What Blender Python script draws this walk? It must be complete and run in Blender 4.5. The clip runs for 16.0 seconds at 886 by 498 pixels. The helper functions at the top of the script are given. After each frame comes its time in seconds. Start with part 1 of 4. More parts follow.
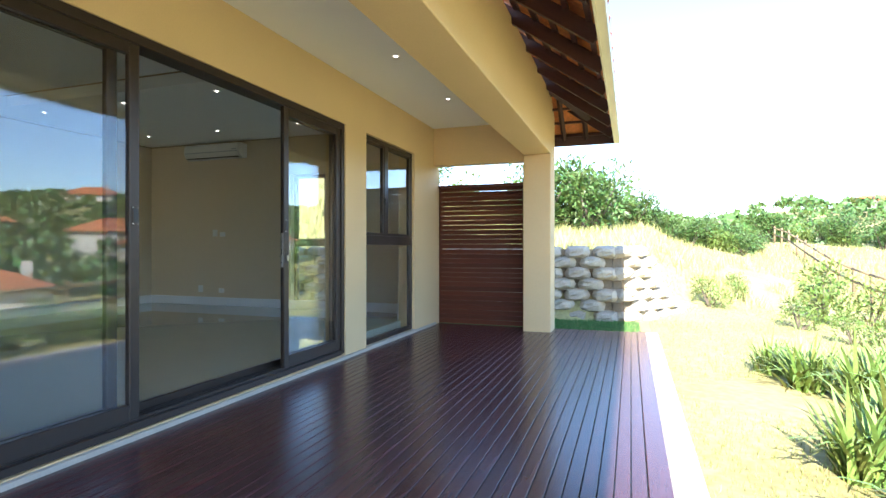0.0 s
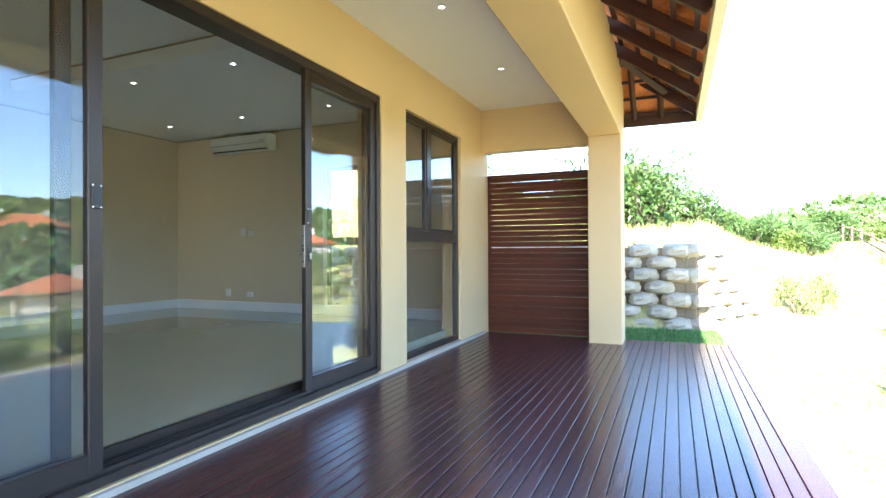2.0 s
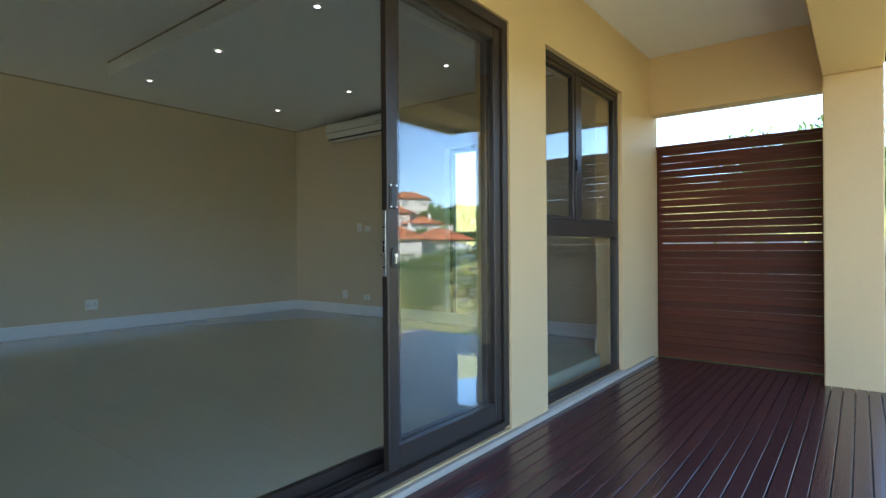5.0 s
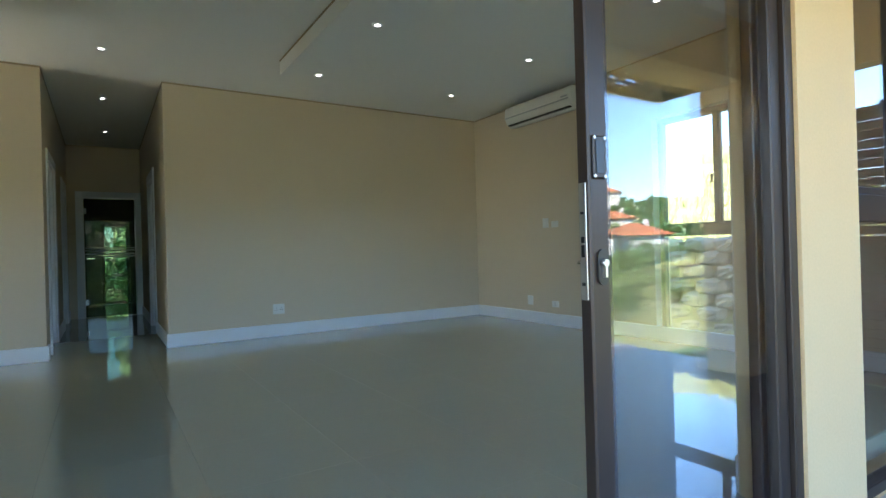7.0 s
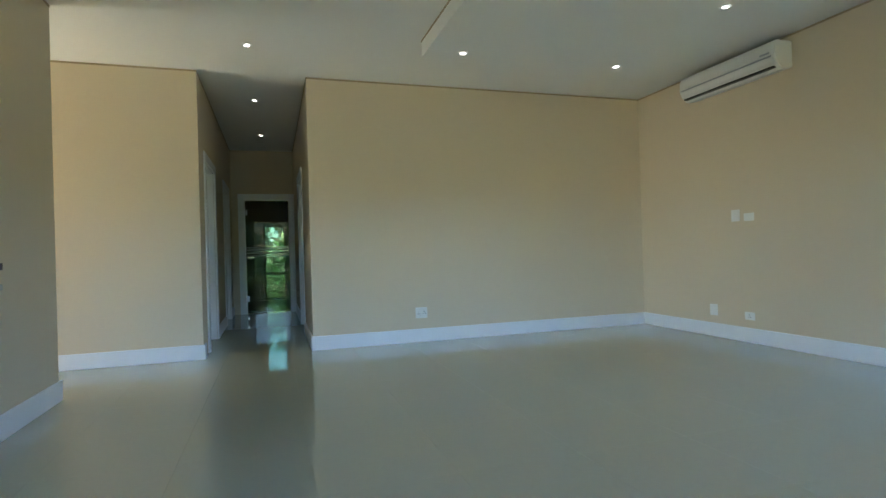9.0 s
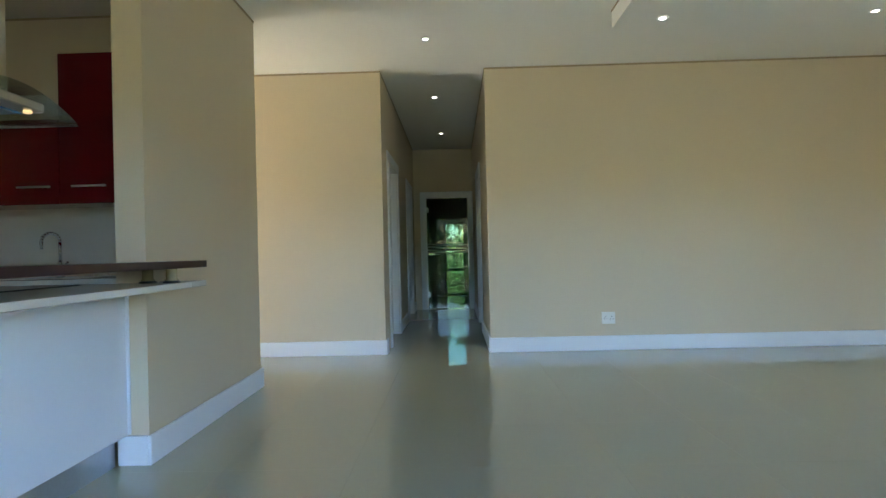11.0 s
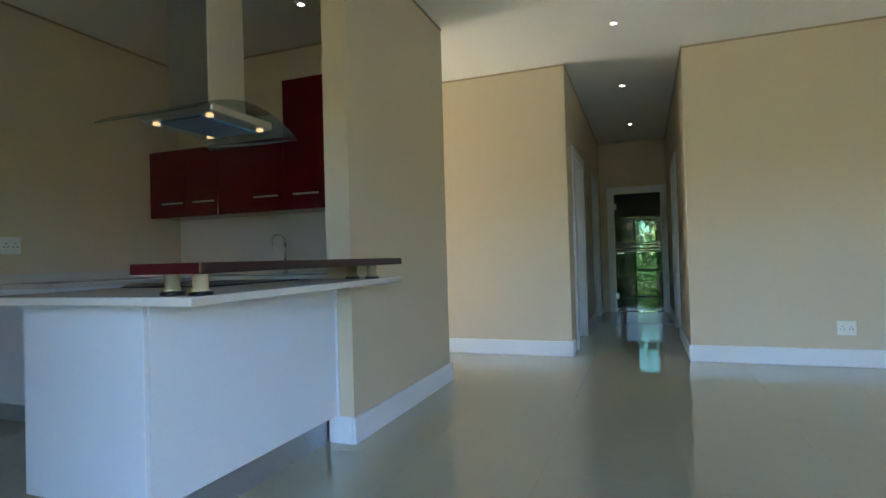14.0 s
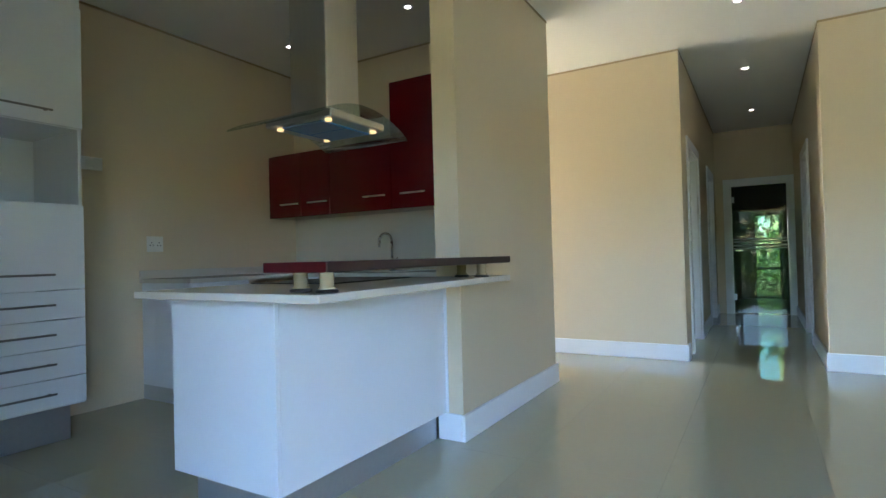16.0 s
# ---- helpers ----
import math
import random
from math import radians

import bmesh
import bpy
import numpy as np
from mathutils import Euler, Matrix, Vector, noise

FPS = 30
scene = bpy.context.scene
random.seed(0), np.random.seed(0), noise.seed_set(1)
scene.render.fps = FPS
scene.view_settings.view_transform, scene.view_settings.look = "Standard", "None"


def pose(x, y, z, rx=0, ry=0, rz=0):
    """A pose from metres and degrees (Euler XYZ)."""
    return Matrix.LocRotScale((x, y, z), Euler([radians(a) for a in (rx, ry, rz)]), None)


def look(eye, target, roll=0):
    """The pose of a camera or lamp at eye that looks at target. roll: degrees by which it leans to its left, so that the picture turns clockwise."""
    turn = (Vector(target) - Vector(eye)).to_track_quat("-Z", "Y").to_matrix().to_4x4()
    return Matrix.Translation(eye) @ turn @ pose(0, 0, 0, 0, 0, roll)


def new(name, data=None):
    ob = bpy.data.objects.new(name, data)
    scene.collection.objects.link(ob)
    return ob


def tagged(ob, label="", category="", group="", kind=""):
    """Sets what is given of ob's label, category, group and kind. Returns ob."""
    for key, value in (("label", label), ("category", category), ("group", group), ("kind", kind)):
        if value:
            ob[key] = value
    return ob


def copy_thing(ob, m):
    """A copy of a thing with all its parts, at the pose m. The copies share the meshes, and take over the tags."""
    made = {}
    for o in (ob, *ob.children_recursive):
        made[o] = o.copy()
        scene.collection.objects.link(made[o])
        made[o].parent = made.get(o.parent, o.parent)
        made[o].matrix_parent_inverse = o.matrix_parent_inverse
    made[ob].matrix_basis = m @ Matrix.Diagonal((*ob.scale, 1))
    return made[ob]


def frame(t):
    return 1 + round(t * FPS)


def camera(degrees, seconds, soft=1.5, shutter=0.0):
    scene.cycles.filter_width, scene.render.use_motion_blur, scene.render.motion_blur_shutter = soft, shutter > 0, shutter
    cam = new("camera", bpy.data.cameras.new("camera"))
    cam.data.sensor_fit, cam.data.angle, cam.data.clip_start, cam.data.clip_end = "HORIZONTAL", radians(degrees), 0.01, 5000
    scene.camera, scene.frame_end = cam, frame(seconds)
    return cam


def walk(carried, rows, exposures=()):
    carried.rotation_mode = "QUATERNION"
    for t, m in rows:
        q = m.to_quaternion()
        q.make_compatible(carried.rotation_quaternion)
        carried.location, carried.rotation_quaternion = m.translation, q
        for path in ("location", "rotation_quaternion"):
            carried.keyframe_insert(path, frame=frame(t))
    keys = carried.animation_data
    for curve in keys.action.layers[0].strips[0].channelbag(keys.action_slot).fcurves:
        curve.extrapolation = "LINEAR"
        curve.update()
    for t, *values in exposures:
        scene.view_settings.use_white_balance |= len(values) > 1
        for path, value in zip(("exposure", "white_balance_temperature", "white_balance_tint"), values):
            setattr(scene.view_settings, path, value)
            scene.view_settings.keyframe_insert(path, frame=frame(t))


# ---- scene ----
cam = camera(78.9, 16.0)
PATH = [
    (0, (1.212, -0.216, 1.003), (0.553, 1.673, 1.003), -0.0),
    (0.5, (1.055, -0.015, 0.996), (0.381, 1.868, 0.996), -0.2),
    (1, (0.941, 0.172, 0.979), (0.246, 2.048, 0.983), -0.4),
    (1.5, (0.843, 0.402, 0.956), (0.113, 2.264, 0.963), -0.4),
    (2, (0.759, 0.626, 0.952), (-0.031, 2.463, 0.962), -0.3),
    (2.5, (0.659, 0.849, 0.952), (-0.165, 2.672, 0.959), -0.4),
    (3, (0.53, 1.078, 0.971), (-0.31, 2.893, 0.968), -0.5),
    (5.5, (-0.062, 2.116, 0.968), (-1.405, 3.598, 0.967), -1.0),
    (6, (-0.237, 2.293, 0.952), (-1.68, 3.678, 0.952), -1.8),
    (6.5, (-0.43, 2.419, 0.939), (-1.978, 3.686, 0.943), -1.8),
    (7, (-0.622, 2.607, 0.983), (-2.311, 3.676, 0.986), -1.6),
    (7.5, (-0.771, 2.705, 0.981), (-2.555, 3.609, 0.989), -1.5),
    (8, (-0.937, 2.764, 1.009), (-2.766, 3.571, 1.014), -1.5),
    (10.5, (-1.61, 2.827, 1.004), (-3.605, 2.971, 1.02), -1.6),
    (11, (-1.643, 2.84, 1.024), (-3.643, 2.797, 1.037), -1.4),
    (11.5, (-1.7, 2.811, 0.99), (-3.69, 2.616, 1.02), -1.5),
    (12, (-1.709, 2.821, 0.992), (-3.682, 2.493, 1.025), -1.7),
    (12.5, (-1.691, 2.865, 1.02), (-3.639, 2.41, 1.046), -1.6),
    (13, (-1.686, 2.817, 1.022), (-3.615, 2.288, 1.045), -1.6),
    (13.5, (-1.706, 2.83, 1.01), (-3.608, 2.21, 1.041), -1.7),
    (14, (-1.706, 2.808, 1.008), (-3.58, 2.109, 1.04), -1.6),
    (14.5, (-1.705, 2.777, 1.001), (-3.548, 2.001, 1.038), -1.6),
    (15, (-1.707, 2.759, 1.006), (-3.513, 1.9, 1.04), -1.6),
    (15.5, (-1.7, 2.748, 1.007), (-3.466, 1.809, 1.041), -1.6),
    (16, (-1.699, 2.73, 1.019), (-3.422, 1.714, 1.048), -1.5),
]
EXPOSURES = [(0.0, 2.3, 6250, 14), (1.5, 2.85, 6250, 14), (2.5, 3.05, 6250, 13), (3.2, 3.0, 6250, 13), (5.3, 2.28, 6100, 11), (6.0, 2.48, 6000, 12), (7.0, 3.03, 6000, 13),
             (8.0, 3.47, 6100, 13), (10.5, 3.72, 6250, 16), (11.5, 3.88, 6300, 17), (12.0, 3.85, 6300, 17), (13.0, 3.72, 6200, 17), (14.0, 3.7, 6200, 17), (15.0, 3.85, 6250, 18), (16.0, 4.12, 6250, 18)]
walk(cam, [(t, look(eye, target, roll)) for t, eye, target, roll in PATH], EXPOSURES)

# ---------------------------------------------------------------- world, sun, exposure
SUN_DIR = Vector((-0.008, -0.83, 0.55)).normalized()      # towards the sun
world = bpy.data.worlds.new("sky")
scene.world = world
world.use_nodes = True
wn = world.node_tree
sky = wn.nodes.new("ShaderNodeTexSky")
sky.sky_type = 'NISHITA'
sky.sun_disc = False
sky.ozone_density = 4.5
sky.dust_density = 0.2
sky.sun_elevation = math.asin(SUN_DIR.z)
sky.sun_rotation = math.atan2(SUN_DIR.x, SUN_DIR.y)
wn.nodes["Background"].inputs[1].default_value = 0.15
wn.links.new(sky.outputs[0], wn.nodes["Background"].inputs[0])
sun = new("sun", bpy.data.lights.new("sun", 'SUN'))
sun.data.energy = 4.2
sun.data.angle = radians(0.55)
sun.data.color = (1.0, 0.95, 0.86)
sun.matrix_world = look(SUN_DIR * 50, (0, 0, 0))


# ---------------------------------------------------------------- helpers
def node_mat(name, colour, rough=0.5, metal=0.0, var=0.06, scale=3.0, grain=60.0, bump=0.0, spec=0.5, stretch=(1, 1, 1), rand=0.0, coat=0.0, hue=None):
    """A principled material whose colour varies at two scales, with fine relief."""
    m = bpy.data.materials.new(name)
    m.use_nodes = True
    nt = m.node_tree
    p = nt.nodes["Principled BSDF"]
    p.inputs["Roughness"].default_value = rough
    p.inputs["Metallic"].default_value = metal
    p.inputs["Specular IOR Level"].default_value = spec
    p.inputs["Coat Weight"].default_value = coat
    p.inputs["Coat Roughness"].default_value = 0.08
    tc = nt.nodes.new("ShaderNodeTexCoord")
    mp = nt.nodes.new("ShaderNodeMapping")
    mp.inputs["Scale"].default_value = stretch
    nt.links.new(tc.outputs["Object"], mp.inputs[0])
    n1 = nt.nodes.new("ShaderNodeTexNoise")
    n1.inputs["Scale"].default_value = scale
    n1.inputs["Detail"].default_value = 4
    n2 = nt.nodes.new("ShaderNodeTexNoise")
    n2.inputs["Scale"].default_value = grain
    n2.inputs["Detail"].default_value = 3
    for n in (n1, n2):
        nt.links.new(mp.outputs[0], n.inputs["Vector"])
    add = nt.nodes.new("ShaderNodeMath")
    add.operation = 'ADD'
    nt.links.new(n1.outputs[0], add.inputs[0])
    nt.links.new(n2.outputs[0], add.inputs[1])
    ramp = nt.nodes.new("ShaderNodeMapRange")
    ramp.inputs[1].default_value, ramp.inputs[2].default_value = 0.6, 1.4
    ramp.inputs[3].default_value, ramp.inputs[4].default_value = 1 - var, 1 + var
    nt.links.new(add.outputs[0], ramp.inputs[0])
    hsv = nt.nodes.new("ShaderNodeHueSaturation")
    hsv.inputs["Color"].default_value = (*colour, 1)
    last = ramp.outputs[0]
    if rand:
        oi = nt.nodes.new("ShaderNodeObjectInfo")
        rr = nt.nodes.new("ShaderNodeMapRange")
        rr.inputs[3].default_value, rr.inputs[4].default_value = 1 - rand, 1 + rand
        nt.links.new(oi.outputs["Random"], rr.inputs[0])
        mul = nt.nodes.new("ShaderNodeMath")
        mul.operation = 'MULTIPLY'
        nt.links.new(last, mul.inputs[0])
        nt.links.new(rr.outputs[0], mul.inputs[1])
        last = mul.outputs[0]
    if hue:
        gi = nt.nodes.new("ShaderNodeNewGeometry")
        hr = nt.nodes.new("ShaderNodeMapRange")
        hr.inputs[3].default_value, hr.inputs[4].default_value = hue
        nt.links.new(gi.outputs["Random Per Island"], hr.inputs[0])
        nt.links.new(hr.outputs[0], hsv.inputs["Hue"])
        vr = nt.nodes.new("ShaderNodeMapRange")
        vr.inputs[3].default_value, vr.inputs[4].default_value = 0.6, 1.4
        nt.links.new(gi.outputs["Random Per Island"], vr.inputs[0])
        mul2 = nt.nodes.new("ShaderNodeMath")
        mul2.operation = 'MULTIPLY'
        nt.links.new(last, mul2.inputs[0])
        nt.links.new(vr.outputs[0], mul2.inputs[1])
        last = mul2.outputs[0]
    nt.links.new(last, hsv.inputs["Value"])
    nt.links.new(hsv.outputs[0], p.inputs["Base Color"])
    if bump:
        b = nt.nodes.new("ShaderNodeBump")
        b.inputs["Strength"].default_value = bump
        b.inputs["Distance"].default_value = 0.004
        nt.links.new(n2.outputs[0], b.inputs["Height"])
        nt.links.new(b.outputs[0], p.inputs["Normal"])
    return m


def glow_mat(name, colour, strength):
    m = bpy.data.materials.new(name)
    m.use_nodes = True
    p = m.node_tree.nodes["Principled BSDF"]
    p.inputs["Base Color"].default_value = (*colour, 1)
    p.inputs["Emission Color"].default_value = (*colour, 1)
    p.inputs["Emission Strength"].default_value = strength
    return m


def glass_mat(name, tint, gloss=1.0):
    """Thin pane: see-through with mirror reflections that follow Fresnel."""
    m = bpy.data.materials.new(name)
    m.use_nodes = True
    nt = m.node_tree
    nt.nodes.remove(nt.nodes["Principled BSDF"])
    tr = nt.nodes.new("ShaderNodeBsdfTransparent")
    tr.inputs[0].default_value = (*tint, 1)
    gl = nt.nodes.new("ShaderNodeBsdfGlossy")
    gl.inputs["Roughness"].default_value = 0.0
    gl.inputs["Color"].default_value = (0.95, 0.97, 1, 1)
    lw = nt.nodes.new("ShaderNodeLayerWeight")
    pw = nt.nodes.new("ShaderNodeMath")
    pw.operation = 'POWER'
    pw.inputs[1].default_value = 4.0
    ma = nt.nodes.new("ShaderNodeMath")
    ma.operation = 'MULTIPLY_ADD'
    ma.inputs[1].default_value, ma.inputs[2].default_value = 0.75, 0.05 * gloss
    nt.links.new(lw.outputs["Facing"], pw.inputs[0])
    nt.links.new(pw.outputs[0], ma.inputs[0])
    mx = nt.nodes.new("ShaderNodeMixShader")
    nt.links.new(ma.outputs[0], mx.inputs[0])
    nt.links.new(tr.outputs[0], mx.inputs[1])
    nt.links.new(gl.outputs[0], mx.inputs[2])
    nt.links.new(mx.outputs[0], nt.nodes["Material Output"].inputs[0])
    return m


def bx(bm, x0, x1, y0, y1, z0, z1, bevel=0.0, seg=1):
    """Adds a box, bevelled if asked."""
    tmp = bmesh.new() if bevel else bm
    vs = [tmp.verts.new((x, y, z)) for x in (x0, x1) for y in (y0, y1) for z in (z0, z1)]
    for f in ((0, 1, 3, 2), (4, 6, 7, 5), (0, 4, 5, 1), (2, 3, 7, 6), (0, 2, 6, 4), (1, 5, 7, 3)):
        tmp.faces.new([vs[i] for i in f])
    if bevel:
        bmesh.ops.bevel(tmp, geom=tmp.edges[:], offset=bevel, segments=seg, affect='EDGES', profile=0.5)
        merge(bm, tmp)
    return bm


def merge(bm, other):
    """Copies one bmesh into another and frees it."""
    me = bpy.data.meshes.new("tmp")
    other.to_mesh(me)
    other.free()
    bm.from_mesh(me)
    bpy.data.meshes.remove(me)


def cyl(bm, p0, p1, r0, r1=None, n=16, caps=True):
    """A tapered round bar from p0 to p1."""
    r1 = r0 if r1 is None else r1
    p0, p1 = Vector(p0), Vector(p1)
    q = (p1 - p0).to_track_quat('Z', 'Y').to_matrix()
    rings = []
    for p, r in ((p0, r0), (p1, r1)):
        rings.append([bm.verts.new(p + q @ Vector((r * math.cos(2 * math.pi * i / n), r * math.sin(2 * math.pi * i / n), 0))) for i in range(n)])
    for i in range(n):
        f = bm.faces.new((rings[0][i], rings[0][(i + 1) % n], rings[1][(i + 1) % n], rings[1][i]))
        f.smooth = n > 6
    if caps:
        bm.faces.new(rings[0][::-1])
        bm.faces.new(rings[1])
    return bm


def lathe(bm, cx, cy, prof, n=24):
    """Turns (radius, z) pairs round the upright line through cx, cy."""
    rings = [[bm.verts.new((cx + r * math.cos(2 * math.pi * i / n), cy + r * math.sin(2 * math.pi * i / n), z)) for i in range(n)] for r, z in prof]
    for a, b in zip(rings, rings[1:]):
        for i in range(n):
            bm.faces.new((a[i], a[(i + 1) % n], b[(i + 1) % n], b[i])).smooth = True
    bm.faces.new(rings[0][::-1])
    bm.faces.new(rings[-1])
    return bm


def thing(name, loc, label, category, group="", kind=""):
    ob = new(name)
    ob.empty_display_size = 0.1
    ob.location = loc
    return tagged(ob, label, category, group, kind)


def origin(ob):
    o = Vector((0, 0, 0))
    while ob:
        o += ob.location
        ob = ob.parent
    return o


def part(name, bm, mat, parent=None, label=""):
    """Links a bmesh, built in world places, as one mesh under parent."""
    if parent is not None:
        bmesh.ops.translate(bm, vec=-origin(parent), verts=bm.verts[:])
    bmesh.ops.recalc_face_normals(bm, faces=bm.faces[:])
    me = bpy.data.meshes.new(name)
    bm.to_mesh(me)
    bm.free()
    me.materials.append(mat)
    ob = new(name, me)
    if parent is not None:
        ob.parent = parent
    return tagged(ob, label)


def structure(name, bm, mat, label, category):
    return tagged(part(name, bm, mat), label, category, kind="structure")


def piece(name, mesh, parent, loc=(0, 0, 0), turn=(0, 0, 0)):
    """An object of its own on a shared mesh, for pieces that repeat."""
    ob = new(name, mesh)
    ob.parent = parent
    ob.location = Vector(loc) - origin(parent)
    ob.rotation_euler = turn
    return ob


def shared(name, bm, mat):
    bmesh.ops.recalc_face_normals(bm, faces=bm.faces[:])
    me = bpy.data.meshes.new(name)
    bm.to_mesh(me)
    bm.free()
    me.materials.append(mat)
    return me


def wall_cells(bm, axis, a0, a1, t0, t1, z0, z1, holes):
    """A wall along axis from a0 to a1, t0 to t1 thick, with holes (b0, b1, c0, c1) that go through it."""
    def put(b0, b1, c0, c1):
        if b1 - b0 > 1e-4 and c1 - c0 > 1e-4:
            if axis == 'y':
                bx(bm, t0, t1, b0, b1, c0, c1)
            else:
                bx(bm, b0, b1, t0, t1, c0, c1)
    at = a0
    for b0, b1, c0, c1 in sorted(holes):
        put(at, b0, z0, z1)
        put(b0, b1, z0, c0)
        put(b0, b1, c1, z1)
        at = b1
    put(at, a1, z0, z1)
    return bm


B = bmesh.new

# ---------------------------------------------------------------- materials
PLASTER = node_mat("tan_plaster", (0.70, 0.505, 0.265), 0.75, var=0.05, scale=1.2, grain=90, bump=0.25)
INNER = node_mat("beige_paint", (0.645, 0.545, 0.395), 0.55, var=0.03, scale=0.8, grain=120, bump=0.08)
CEIL = node_mat("ceiling_paint", (0.86, 0.85, 0.81), 0.6, var=0.02, scale=0.7, grain=80, bump=0.05)
# white paint with a little of the blue skylight mixed into its colour
WHITE = node_mat("white_gloss_paint", (0.78, 0.80, 0.83), 0.35, var=0.02, scale=2, grain=80)
TILE = node_mat("porcelain_tile", (0.43, 0.42, 0.30), 0.0, var=0.02, scale=1.5, grain=40, spec=0.5)
TILE.node_tree.nodes["Principled BSDF"].inputs["IOR"].default_value = 2.1
GROUT = node_mat("grout", (0.42, 0.41, 0.30), 0.7, var=0.1)
DECK = node_mat("stained_deck_timber", (0.080, 0.031, 0.030), 0.25, var=0.28, scale=4, grain=45, bump=0.25, stretch=(1, 0.06, 1), rand=0.22)
SCREENW = node_mat("oiled_screen_timber", (0.090, 0.020, 0.007), 0.55, var=0.32, spec=0.3, scale=4, grain=40, bump=0.25, stretch=(0.06, 1, 1), rand=0.2)
DARKWOOD = node_mat("dark_roof_timber", (0.055, 0.018, 0.012), 0.5, var=0.3, scale=4, grain=40, bump=0.2, stretch=(0.1, 1, 1))
CLAY = node_mat("clay_roof_tile", (0.62, 0.22, 0.07), 0.75, var=0.3, scale=5, grain=40, bump=0.3, rand=0.25)
BRONZE = node_mat("bronze_aluminium", (0.05, 0.036, 0.028), 0.38, metal=0.35, var=0.08, scale=3, grain=150)
GUTTER = node_mat("cream_gutter", (0.72, 0.66, 0.5), 0.4, var=0.05)
CONC = node_mat("pale_concrete", (0.60, 0.57, 0.50), 0.85, var=0.15, scale=5, grain=60, bump=0.4)
SILLM = node_mat("pale_sill_plaster", (0.46, 0.41, 0.33), 0.8, var=0.1, scale=6, grain=80, bump=0.3)
BLOCK = node_mat("split_concrete_block", (0.46, 0.395, 0.29), 0.9, var=0.22, scale=6, grain=50, bump=0.7, rand=0.15)
GLASS = glass_mat("window_glass", (0.95, 0.965, 0.96), 0.9)
DOORGLASS = glass_mat("tinted_door_glass", (0.26, 0.36, 0.31), 0.5)
HOODGLASS = glass_mat("hood_glass", (0.75, 0.82, 0.80), 0.8)
STEEL = node_mat("brushed_steel", (0.66, 0.63, 0.57), 0.36, metal=1.0, var=0.05, scale=2, grain=200, stretch=(1, 1, 0.05))
DARKSTEEL = node_mat("dark_brushed_steel", (0.20, 0.20, 0.21), 0.3, metal=0.9, var=0.05, grain=200)
CHROME = node_mat("chrome", (0.75, 0.74, 0.72), 0.08, metal=1.0, var=0.02)
REDGLOSS = node_mat("red_gloss_board", (0.115, 0.004, 0.007), 0.10, var=0.04, coat=0.4)
WENGE = node_mat("dark_red_bar_top", (0.035, 0.012, 0.011), 0.3, var=0.2, grain=50, stretch=(0.08, 1, 1))
# white board; its blue cast stands in for skylight from the door
CABW = node_mat("white_cabinet_board", (0.74, 0.78, 0.84), 0.22, var=0.015)
STONE = node_mat("pale_engineered_stone", (0.62, 0.60, 0.55), 0.2, var=0.06, scale=8, grain=220)
GREYP = node_mat("brushed_aluminium_plinth", (0.45, 0.47, 0.50), 0.3, metal=0.7, var=0.05)
PLASTIC = node_mat("white_plastic", (0.78, 0.78, 0.75), 0.35, var=0.015)
BLACK = node_mat("black_plastic", (0.015, 0.015, 0.016), 0.35, var=0.05)
FILTER = node_mat("hood_filter_mesh", (0.30, 0.42, 0.58), 0.35, metal=0.8, var=0.15, grain=300)
SATIN = node_mat("warm_satin_chrome", (0.92, 0.76, 0.46), 0.24, metal=0.6, var=0.03)
HOODLAMP = glow_mat("hood_lamp_lens", (1.0, 0.72, 0.33), 0.07)
SHADOWGAP = node_mat("brown_shadow_gap", (0.36, 0.28, 0.18), 0.7, var=0.1)
LAMP = glow_mat("downlight_lens", (1.0, 0.93, 0.80), 2)
GRASSG = node_mat("lawn", (0.38, 0.33, 0.13), 0.9, var=0.45, scale=0.5, grain=14, bump=0.8)
BLADE = node_mat("grass_blades", (0.25, 0.30, 0.09), 0.7, var=0.3, scale=0.4, hue=(0.46, 0.53))
# darker copy of the lawn blades: the house's shade is put into the colour
SHADEG = node_mat("grass_with_shade", (0.07, 0.17, 0.035), 0.7, var=0.3, scale=0.8, hue=(0.48, 0.53))
DRY = node_mat("dry_grass", (0.36, 0.34, 0.13), 0.8, var=0.3, scale=0.4, hue=(0.48, 0.54))
LEAF = node_mat("leaves", (0.085, 0.15, 0.035), 0.5, var=0.3, scale=0.6, hue=(0.46, 0.54))
LEAF2 = node_mat("light_leaves", (0.13, 0.20, 0.04), 0.5, var=0.3, scale=0.6, hue=(0.45, 0.53))
STRAP = node_mat("strap_leaves", (0.17, 0.25, 0.055), 0.5, var=0.3, scale=0.6, hue=(0.45, 0.53))
BARK = node_mat("bark", (0.13, 0.10, 0.075), 0.9, var=0.3, bump=0.6)
FENCEW = node_mat("weathered_pole_timber", (0.24, 0.17, 0.09), 0.85, var=0.25, stretch=(1, 1, 0.2), bump=0.4)
WHITEWALL = node_mat("house_plaster", (0.62, 0.58, 0.50), 0.85, var=0.08)
ROOFT = node_mat("orange_roof_tiles", (0.50, 0.16, 0.06), 0.8, var=0.25, scale=2, grain=12)
PANE = node_mat("dark_window_pane", (0.04, 0.05, 0.06), 0.08, var=0.05)

